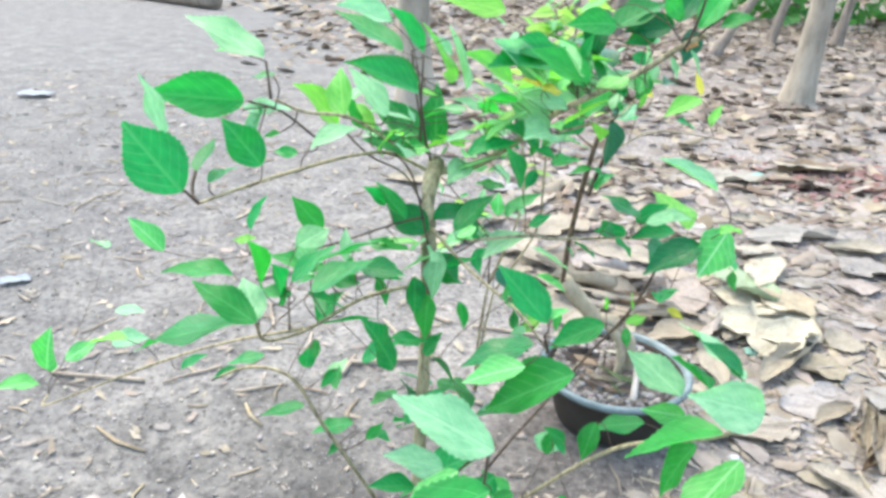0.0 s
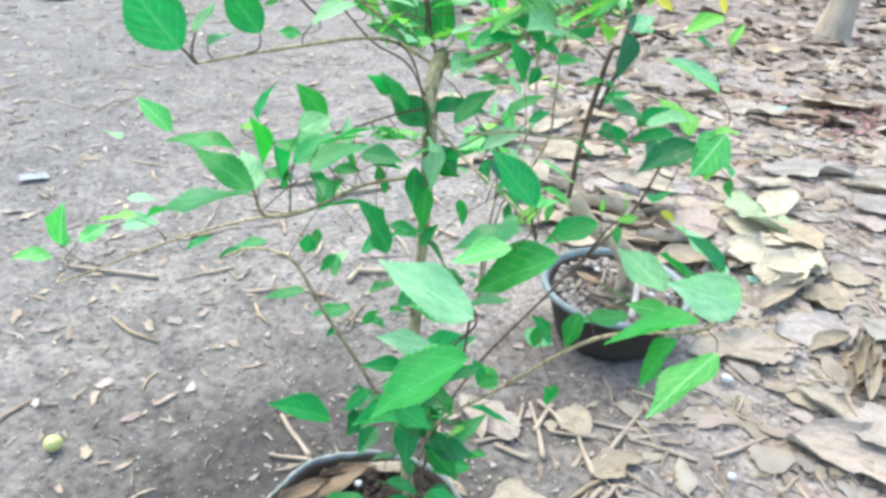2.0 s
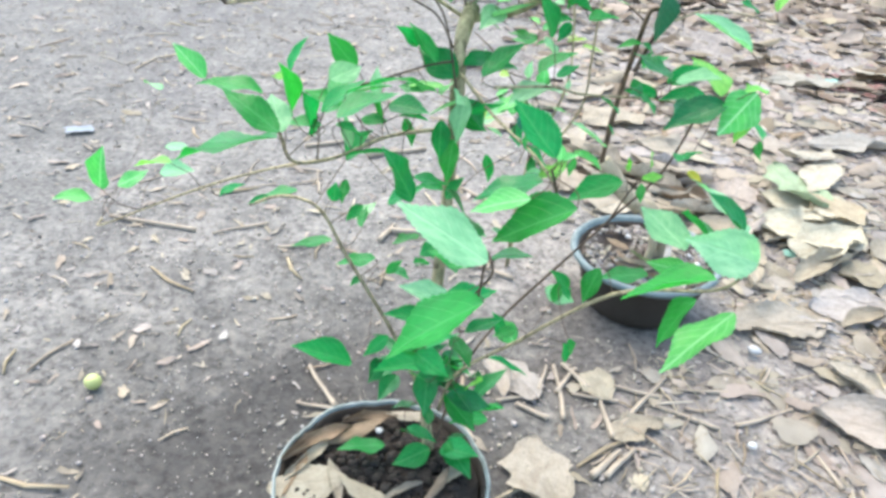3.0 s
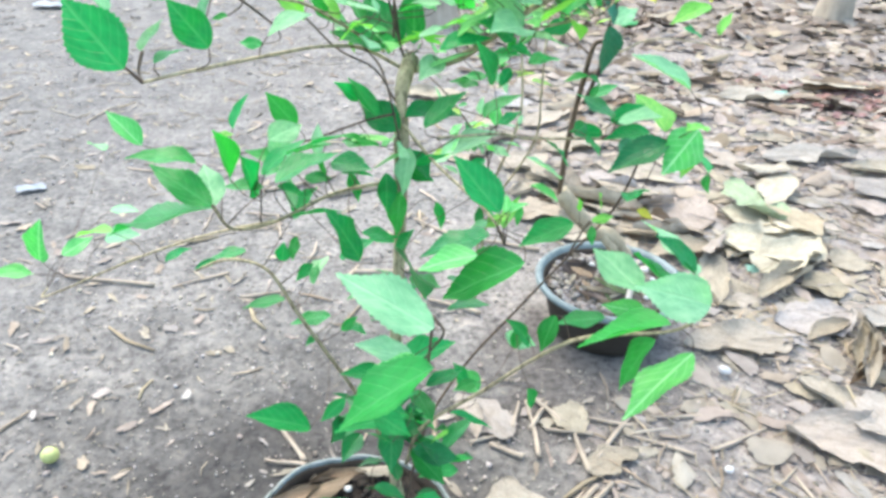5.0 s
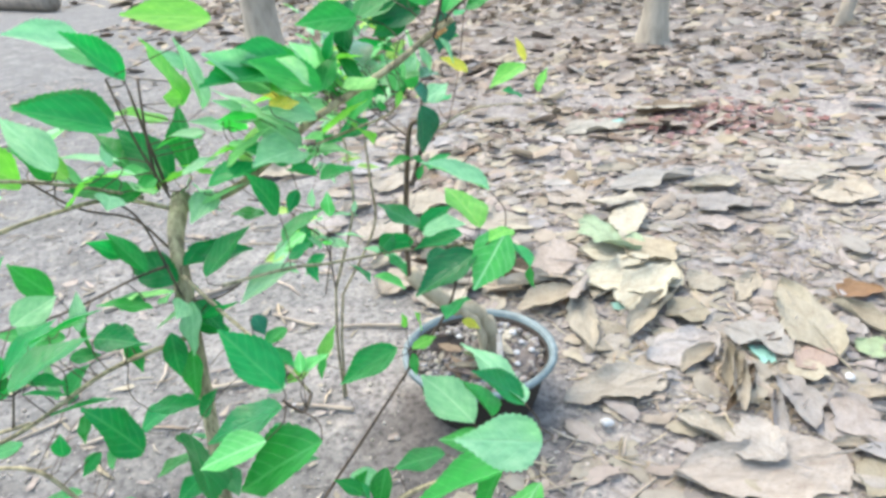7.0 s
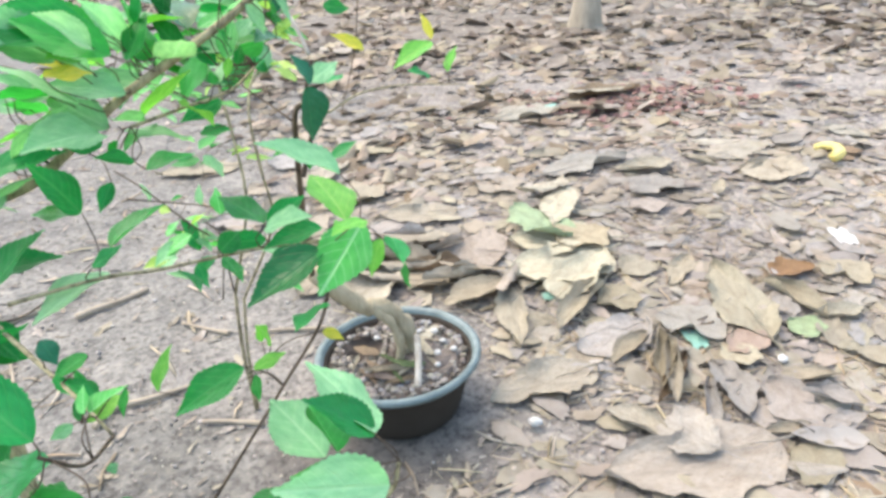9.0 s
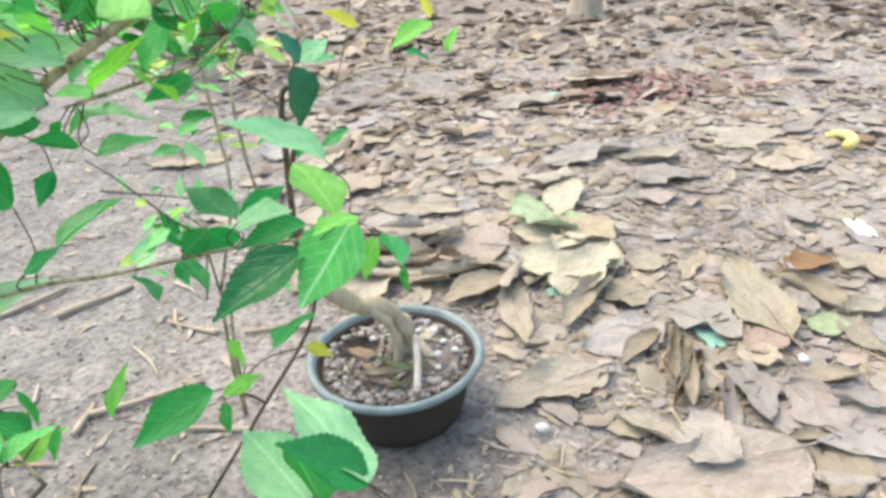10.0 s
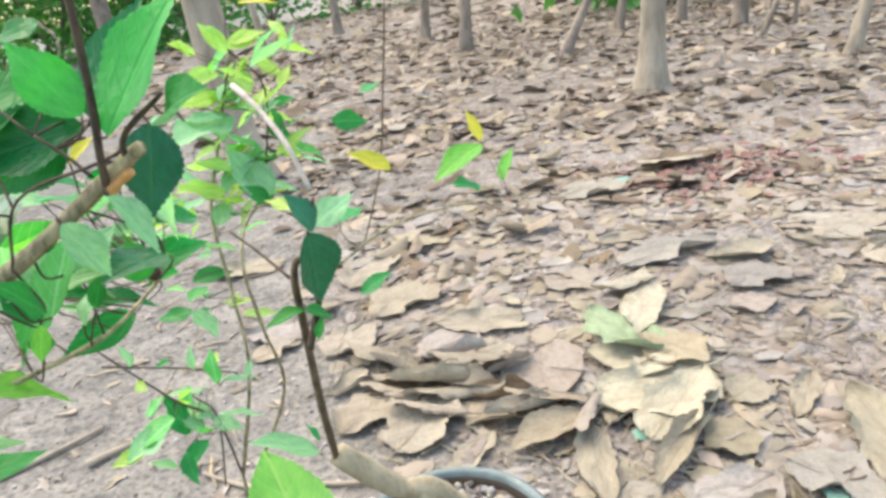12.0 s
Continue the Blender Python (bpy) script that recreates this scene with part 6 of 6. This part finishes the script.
def straw_items():
    r = random.Random(44)
    out = []
    for _ in range(800):
        x, y = r.uniform(-1.5, 1.6), r.uniform(0.35, 3.0)
        if math.hypot(x - BOWL[0], y - BOWL[1]) < 0.13 or math.hypot(x + 0.041, y - 0.386) < 0.10:
            continue
        s = r.uniform(0.012, 0.045) if r.random() < 0.8 else r.uniform(0.05, 0.11)
        m = pose(x, y, height_at(x, y) - 0.004, r.uniform(-5, 5), 0, r.uniform(0, 360)) @ Matrix.Diagonal((min(s, 0.06) * 1.3, s, min(s, 0.06) * 1.3, 1))
        out.append((*r.choice(STRAWS), m))
    return out


def chaff_items(count, shapes, seed, small, large, thin):
    """Fine broken bits that fill the ground between the larger leaves."""
    r = random.Random(seed)
    out = []
    while len(out) < count:
        x, y = r.uniform(0.05, 1.35), 0.48 + 1.3 * r.random() ** 1.3
        if r.random() > cover(x, y) + 0.3 * (x > 0.2) or math.hypot(x - BOWL[0], y - BOWL[1]) < 0.13:
            continue
        s = small + (large - small) * r.random() ** 2
        m = pose(x, y, height_at(x, y) - 0.002, r.uniform(-10, 10), r.uniform(-10, 10), r.uniform(0, 360)) @ Matrix.Diagonal((s * thin, s, s * thin, 1))
        out.append((*r.choice(shapes), m))
    return out


scatter("leaf_crumbs", LITTER, chaff_items(9000, FLAKES, 71, 0.004, 0.018, 0.6), "fine crumbs of broken dry leaf over the earth", "litter", False)
scatter("chaff", STRAW, chaff_items(3400, STRAWS, 72, 0.012, 0.065, 0.7), "thin dry stalks and fibres among the leaves", "straw")
scatter("straw_bits", STRAW, straw_items(), "short pale straw and twig bits strewn over the earth", "straw")


def pebble_shape(seed):
    bm = bmesh.new()
    bmesh.ops.create_icosphere(bm, subdivisions=1, radius=0.5)
    r = random.Random(seed)
    verts = [tuple(c * r.uniform(0.8, 1.15) * k for c, k in zip(v.co, (1, 0.85, 0.6))) for v in bm.verts]
    faces = [tuple(v.index for v in f.verts) for f in bm.faces]
    bm.free()
    return verts, faces


PEBBLES = [pebble_shape(s) for s in range(6)]


def grit_items(count, seed, x0, x1, y0, y1, small, large):
    r = random.Random(seed)
    out = []
    for _ in range(count):
        x, y = r.uniform(x0, x1), r.uniform(y0, y1)
        if math.hypot(x - BOWL[0], y - BOWL[1]) < 0.12 or math.hypot(x + 0.041, y - 0.386) < 0.10:
            continue
        s = small + (large - small) * r.random() ** 3
        out.append((*r.choice(PEBBLES), pose(x, y, height_at(x, y) - 0.004, 0, 0, r.uniform(0, 360)) @ Matrix.Diagonal((s, s, s, 1))))
    return out


scatter("grit", STONE, grit_items(9000, 55, -1.5, 1.6, 0.3, 2.6, 0.002, 0.010), "fine grey grit and small stones on the earth", "grit")


scatter("fine_grit", STONE, grit_items(5000, 56, -0.7, 0.6, 0.3, 1.1, 0.0015, 0.005), "fine beige grit strewn round the pots", "grit")


def pot_grit(at, radius, z, count, seed, hollow=0.0):
    """Crumbs on a pot's soil; few in the hollow."""
    r = random.Random(seed)
    out = []
    for _ in range(count):
        a, d = r.uniform(0, 6.283), radius * math.sqrt(r.random())
        s = 0.004 + 0.010 * r.random() ** 2
        if hollow and math.hypot(d * math.cos(a) + 0.042, d * math.sin(a) - 0.036) < hollow:
            continue
        out.append((*r.choice(PEBBLES), pose(at[0] + d * math.cos(a), at[1] + d * math.sin(a), z, 0, 0, r.uniform(0, 360)) @ Matrix.Diagonal((s, s, s, 1))))
    return out


scatter("bowl_grit", GRAVEL, pot_grit(BOWL, 0.090, 0.0800, 1000, 8, 0.026), "grey and white grit on the bowl's soil", "grit")
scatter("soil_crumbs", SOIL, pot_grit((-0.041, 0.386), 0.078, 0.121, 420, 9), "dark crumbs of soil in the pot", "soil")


def pebble(x, y, size, mat, label, z=None):
    bm = bmesh.new()
    bmesh.ops.create_icosphere(bm, subdivisions=2, radius=0.5)
    r = random.Random(int(x * 1000))
    for v in bm.verts:
        v.co = Vector((v.co.x, v.co.y * 0.78, v.co.z * 0.55)) * (1 + 0.35 * noise.noise((v.co.x * 3, v.co.y * 3, x * 17 + v.co.z * 3)))
    ob = new("pebble", mesh_of("pebble", bm, mat))
    ob.matrix_basis = pose(x, y, (height_at(x, y) + size * 0.22) if z is None else z, 0, 0, r.uniform(0, 360)) @ Matrix.Diagonal((size, size, size, 1))
    return tagged(ob, label, "pebble")


pebble(0.417, 0.782, 0.019, WHITE, "small white pebble on the earth")
pebble(0.37, 0.60, 0.013, WHITE, "small white pebble on the earth")
pebble(0.80, 0.80, 0.018, WHITE, "small white pebble on the earth")


RED = dry_material("red_litter", (0.13, 0.065, 0.06), (0.20, 0.11, 0.10), (0.27, 0.17, 0.15))


def red_items():
    r = random.Random(61)
    out = []
    for _ in range(330):
        x, y = 1.28 + r.gauss(0, 0.16), 2.10 + r.gauss(0, 0.13)
        s = r.uniform(0.012, 0.05)
        out.append((*r.choice(FLAKES), pose(x, y, height_at(x, y) + 0.004, r.uniform(-9, 9), r.uniform(-9, 9), r.uniform(0, 360)) @ Matrix.Diagonal((s, s, s, 1))))
    return out


scatter("reddish_litter", RED, red_items(), "patch of dull red-brown crushed leaf litter", "leaf litter", False)


# ---- odd bits on the ground ----
def yellow_peel(x, y):
    bm = tube([(0.030 * math.cos(a), 0.030 * math.sin(a), 0.018 + 0.006 * math.sin(a)) for a in (-0.6, 0.3, 1.2, 2.1, 2.8)], 0.014, 0.007, 8, 5, 0.12, 3)
    ob = new("fruit_peel", mesh_of("fruit_peel", bm, YELLOW))
    ob.matrix_basis = pose(x, y, height_at(x, y) + 0.004, 0, 0, -60)
    return tagged(ob, "curved yellow fruit peel lying on dry leaves", "peel")


yellow_peel(1.391, 1.43)


def fallen_fruit(x, y, size):
    bm = lathe([(0.0005, 0.0), (0.5, 0.12), (0.72, 0.4), (0.70, 0.7), (0.45, 0.98), (0.15, 1.06), (0.0005, 1.02)], 20, 0.02, 4)
    ob = new("fallen_fruit", mesh_of("fallen_fruit", bm, LIME))
    ob.matrix_basis = pose(x, y, height_at(x, y) - 0.004, 8, 5, 0) @ Matrix.Diagonal((size * 0.7, size * 0.7, size * 0.9, 1))
    return tagged(ob, "small yellow-green fallen fruit on the earth", "fruit")


fallen_fruit(-0.438, 0.565, 0.020)


def scrap(x, y, size, turn, mat, label):
    """A crumpled bit of thin plastic."""
    r = random.Random(int(1000 * x) + 7)
    n = 6
    verts = [((i / n - 0.5) * (1 + 0.2 * r.uniform(-1, 1)), (j / n - 0.5) * 0.6 * (1 + 0.2 * r.uniform(-1, 1)), 0.05 + 0.08 * r.random()) for j in range(n + 1) for i in range(n + 1)]
    faces = [(j * (n + 1) + i, j * (n + 1) + i + 1, (j + 1) * (n + 1) + i + 1, (j + 1) * (n + 1) + i) for j in range(n) for i in range(n)]
    ob = new("plastic_scrap", raw_mesh("plastic_scrap", verts, faces, mat))
    ob.matrix_basis = pose(x, y, height_at(x, y) - 0.002, 0, 0, turn) @ Matrix.Diagonal((size, size, size, 1))
    return tagged(ob, label, "scrap")


BLUE = plain_material("faded_blue_scrap", (0.165, 0.19, 0.215), 0.8, 0.2, 40)
scrap(-0.88, 1.29, 0.055, 20, BLUE, "faded blue plastic scrap trodden into earth")
scrap(-1.80, 3.05, 0.14, 0, BLUE, "pale blue-grey plastic scrap on the path")
scrap(1.151, 1.090, 0.062, 70, WHITE, "crumpled white plastic scrap among dry leaves")
scrap(0.715, 0.885, 0.045, 80, TEAL, "small teal plastic scrap among dry leaves")
scrap(0.56, 1.08, 0.035, 10, TEAL, "small teal plastic scrap among dry leaves")
scrap(0.98, 2.15, 0.06, 0, TEAL, "small teal plastic scrap among dry leaves")
scrap(1.30, 1.90, 0.05, 30, TEAL, "small teal plastic scrap among dry leaves")


# ---- stuff inside the pots ----
def bit(x, y, z, length, turn, shape, label, tone=""):
    wide = 0.3 if shape in (2, 6, 10, 15) else 0.55
    ob = fallen(tone or ("brown", "tan", "olive")[shape % 3], shape, x, y, length, length * wide, turn, label=label)
    ob.matrix_basis = pose(x, y, z, 4, 8, turn) @ Matrix.Diagonal((length * wide, length, length * 0.4, 1))
    ob["group"] = "dry leaves in the pots"
    return ob


IN_POT = "brown dry leaf on the soil in the pot"
for bx, by, bl, bt, bs in ((-0.108, 0.412, 0.075, -48, 6), (-0.088, 0.428, 0.085, -62, 15), (-0.112, 0.392, 0.060, -30, 2), (-0.104, 0.366, 0.070, -72, 16), (-0.082, 0.372, 0.050, 25, 10),
                           (-0.053, 0.366, 0.055, 70, 14), (-0.070, 0.345, 0.045, 95, 8), (-0.025, 0.345, 0.045, 60, 6), (0.006, 0.380, 0.050, -25, 15), (0.020, 0.400, 0.050, -35, 10),
                           (-0.030, 0.462, 0.045, 100, 14), (-0.066, 0.450, 0.055, -75, 6), (-0.118, 0.375, 0.050, -10, 15), (-0.020, 0.372, 0.040, 130, 2)):
    bit(bx, by, 0.124, bl, bt, bs, IN_POT)
pebble(-0.054, 0.436, 0.008, WHITE, "small white pebble on the pot's soil", 0.126)
IN_BOWL = "tan dry leaf on the soil in the bowl"
bit(0.240, 0.849, 0.089, 0.060, 82, 6, IN_BOWL, "tan")
bit(0.262, 0.845, 0.088, 0.045, -50, 15, IN_BOWL, "tan")
bit(0.232, 0.838, 0.085, 0.050, 60, 10, IN_BOWL, "terra")
bit(0.300, 0.880, 0.089, 0.040, 10, 14, IN_BOWL, "cream")
bit(0.312, 0.922, 0.083, 0.045, 140, 16, IN_BOWL, "cream")
bit(0.215, 0.850, 0.084, 0.040, 25, 2, IN_BOWL, "brown")
bit(0.255, 0.826, 0.085, 0.042, 95, 6, IN_BOWL, "brown")
for bx, by, bl, bt, bs, tone in ((0.228, 0.868, 0.034, 40, 14, "brown"), (0.205, 0.880, 0.036, -20, 6, "tan"), (0.285, 0.835, 0.030, 75, 15, "brown"), (0.300, 0.850, 0.032, 20, 10, "olive"), (0.222, 0.905, 0.040, 55, 16, "brown"),
                                 (0.250, 0.862, 0.036, 110, 6, "brown"), (0.312, 0.900, 0.034, 60, 15, "tan"), (0.275, 0.930, 0.040, 95, 14, "cream")):
    bit(bx, by, 0.086, bl, bt, bs, IN_BOWL, tone)
bit(0.268, 0.852, 0.091, 0.050, 65, 14, "wilted green leaf scrap on the bowl's soil", "wilted")
bit(0.250, 0.834, 0.088, 0.038, 20, 15, "wilted green leaf scrap on the bowl's soil", "wilted")
bit(0.246, 0.872, 0.088, 0.034, 35, 2, "wilted green leaf scrap on the bowl's soil", "wilted")
for px, py, ps in ((0.312, 0.868, 0.012), (0.326, 0.893, 0.010), (0.300, 0.927, 0.009), (0.240, 0.930, 0.010), (0.283, 0.842, 0.009), (0.320, 0.920, 0.012), (0.335, 0.870, 0.011), (0.306, 0.842, 0.010), (0.217, 0.858, 0.009)):
    pebble(px, py, ps, WHITE, "small white pebble on the bowl's soil", 0.086)


# ---- undergrowth at the end of the clearing ----
def bush(x, y, wide, tall, count, seed):
    r = random.Random(seed)
    ob = thing("bush", (x, y, 0), "dense dark-green bush at the edge of the clearing", "bush", "bushes round the clearing")
    for i in range(4):
        a = i * 1.6 + seed
        part("branch", tube([(x, y, 0), (x + 0.2 * wide * math.cos(a), y + 0.2 * wide * math.sin(a), tall * 0.4), (x + 0.35 * wide * math.cos(a), y + 0.35 * wide * math.sin(a), tall * 0.8)], 0.03, 0.008, 6, 3, 0.1, i), TREE_DARK, ob)
    verts, faces = [], []
    for _ in range(count):
        c = Vector((x + r.gauss(0, wide * 0.28), y + r.gauss(0, wide * 0.22), max(0.05, tall * r.random() ** 0.8)))
        q = Euler((r.uniform(0, 6), r.uniform(0, 6), r.uniform(0, 6))).to_matrix() * r.uniform(0.05, 0.13)
        k = len(verts)
        verts += [c + q @ Vector(v) for v in ((0, -1, 0), (0.45, -0.1, 0.1), (0, 1, 0), (-0.45, -0.1, 0.1))]
        faces += [(k, k + 1, k + 2), (k, k + 2, k + 3)]
    hang(new("foliage", raw_mesh("foliage", verts, faces, HEDGE, False)), ob)
    return ob


r_b = random.Random(4)
for i in range(9):
    bush(3.6 + i * 1.0 + r_b.uniform(-0.3, 0.3), 8.0 - 0.25 * i + r_b.uniform(-0.5, 0.5), 1.8, 1.5, 700, i)
for i in range(14):
    bush(-14 + i * 1.9, 17 + r_b.uniform(-1, 1), 3.4, 3.6, 1500, 20 + i)


def fallen_log(x0, y0, x1, y1, r):
    bm = tube([(x0, y0, r * 0.8), ((x0 + x1) / 2, (y0 + y1) / 2 + 0.1, r * 0.85), (x1, y1, r * 0.7)], r, r * 0.8, 14, 8, 0.06, 5)
    ob = new("fallen_log", mesh_of("fallen_log", bm, TREE_DARK))
    return tagged(ob, "long dark brown fallen log along the path's far edge", "log")


fallen_log(-8.5, 12.5, -2.3, 7.2, 0.11)
for i in range(9):
    bush(-11 + i * 1.15, 11.5 + 0.25 * i + r_b.uniform(-0.5, 0.5), 2.2, 2.4, 1500, 50 + i)


# ---- sticks ----
def stick(x, y, length, turn, r=0.0035):
    rr = random.Random(int(1000 * x + 77 * y))
    b1, b2 = rr.uniform(-0.022, 0.022) * length, rr.uniform(-0.022, 0.022) * length
    bm = tube([(b1, -length / 2, r), (b2, -length / 6, r * 1.1), (-b1, length / 6, r), (b2, length / 2, r)], r, r * 0.7, 7, 4, 0.18, int(99 * (x + 5)))
    ob = new("dry_stick", mesh_of("dry_stick", bm, STRAW))
    ob.matrix_basis = pose(x, y, height_at(x, y) - 0.005, 0, 0, turn)
    return tagged(ob, "pale dry broken stick lying on the earth", "stick", "dry sticks on the ground")


STICKS_PATH = (
    (-0.19, 1.33, 0.13, -62, 0.006), (-0.32, 1.36, 0.16, -55, 0.005), (-0.07, 1.02, 0.15, -80, 0.005), (-0.15, 1.0, 0.06, -15, 0.005), (0.14, 0.66, 0.1, 8, 0.0035),
    (0.25, 0.66, 0.12, -35, 0.0035), (0.21, 0.55, 0.06, -40, 0.004), (0.03, 0.92, 0.09, 70, 0.004), (-0.02, 1.18, 0.1, 50, 0.004), (0.12, 1.12, 0.12, 78, 0.004),
    (-0.55, 0.95, 0.16, 85, 0.004), (-0.28, 0.93, 0.08, -70, 0.003), (0.162, 0.69, 0.055, 40, 0.004),
)
STICKS_POTS = (
    (0.232, 0.676, 0.075, 82, 0.0032), (0.12, 0.682, 0.05, -12, 0.003), (0.085, 0.64, 0.05, -70, 0.0028), (0.198, 0.624, 0.07, 8, 0.0035), (0.186, 0.655, 0.06, 85, 0.003),
    (0.192, 0.547, 0.055, -38, 0.0045), (0.3, 0.64, 0.08, 70, 0.003), (0.33, 0.69, 0.07, 95, 0.0026), (0.4, 0.655, 0.09, -60, 0.003), (-0.164, 0.619, 0.083, 37, 0.0036),
    (-0.161, 0.583, 0.052, 85, 0.003), (0.106, 0.62, 0.045, 63, 0.004), (0.15, 0.682, 0.058, -28, 0.0035),
)
for sx, sy, sl, st, sr in STICKS_PATH + STICKS_POTS:
    stick(sx, sy, sl, st, sr)
r_s = random.Random(12)
for i in range(18):
    stick(r_s.uniform(-1.0, 0.6), r_s.uniform(0.5, 2.2), r_s.uniform(0.03, 0.11), r_s.uniform(0, 180), r_s.uniform(0.0015, 0.0035))
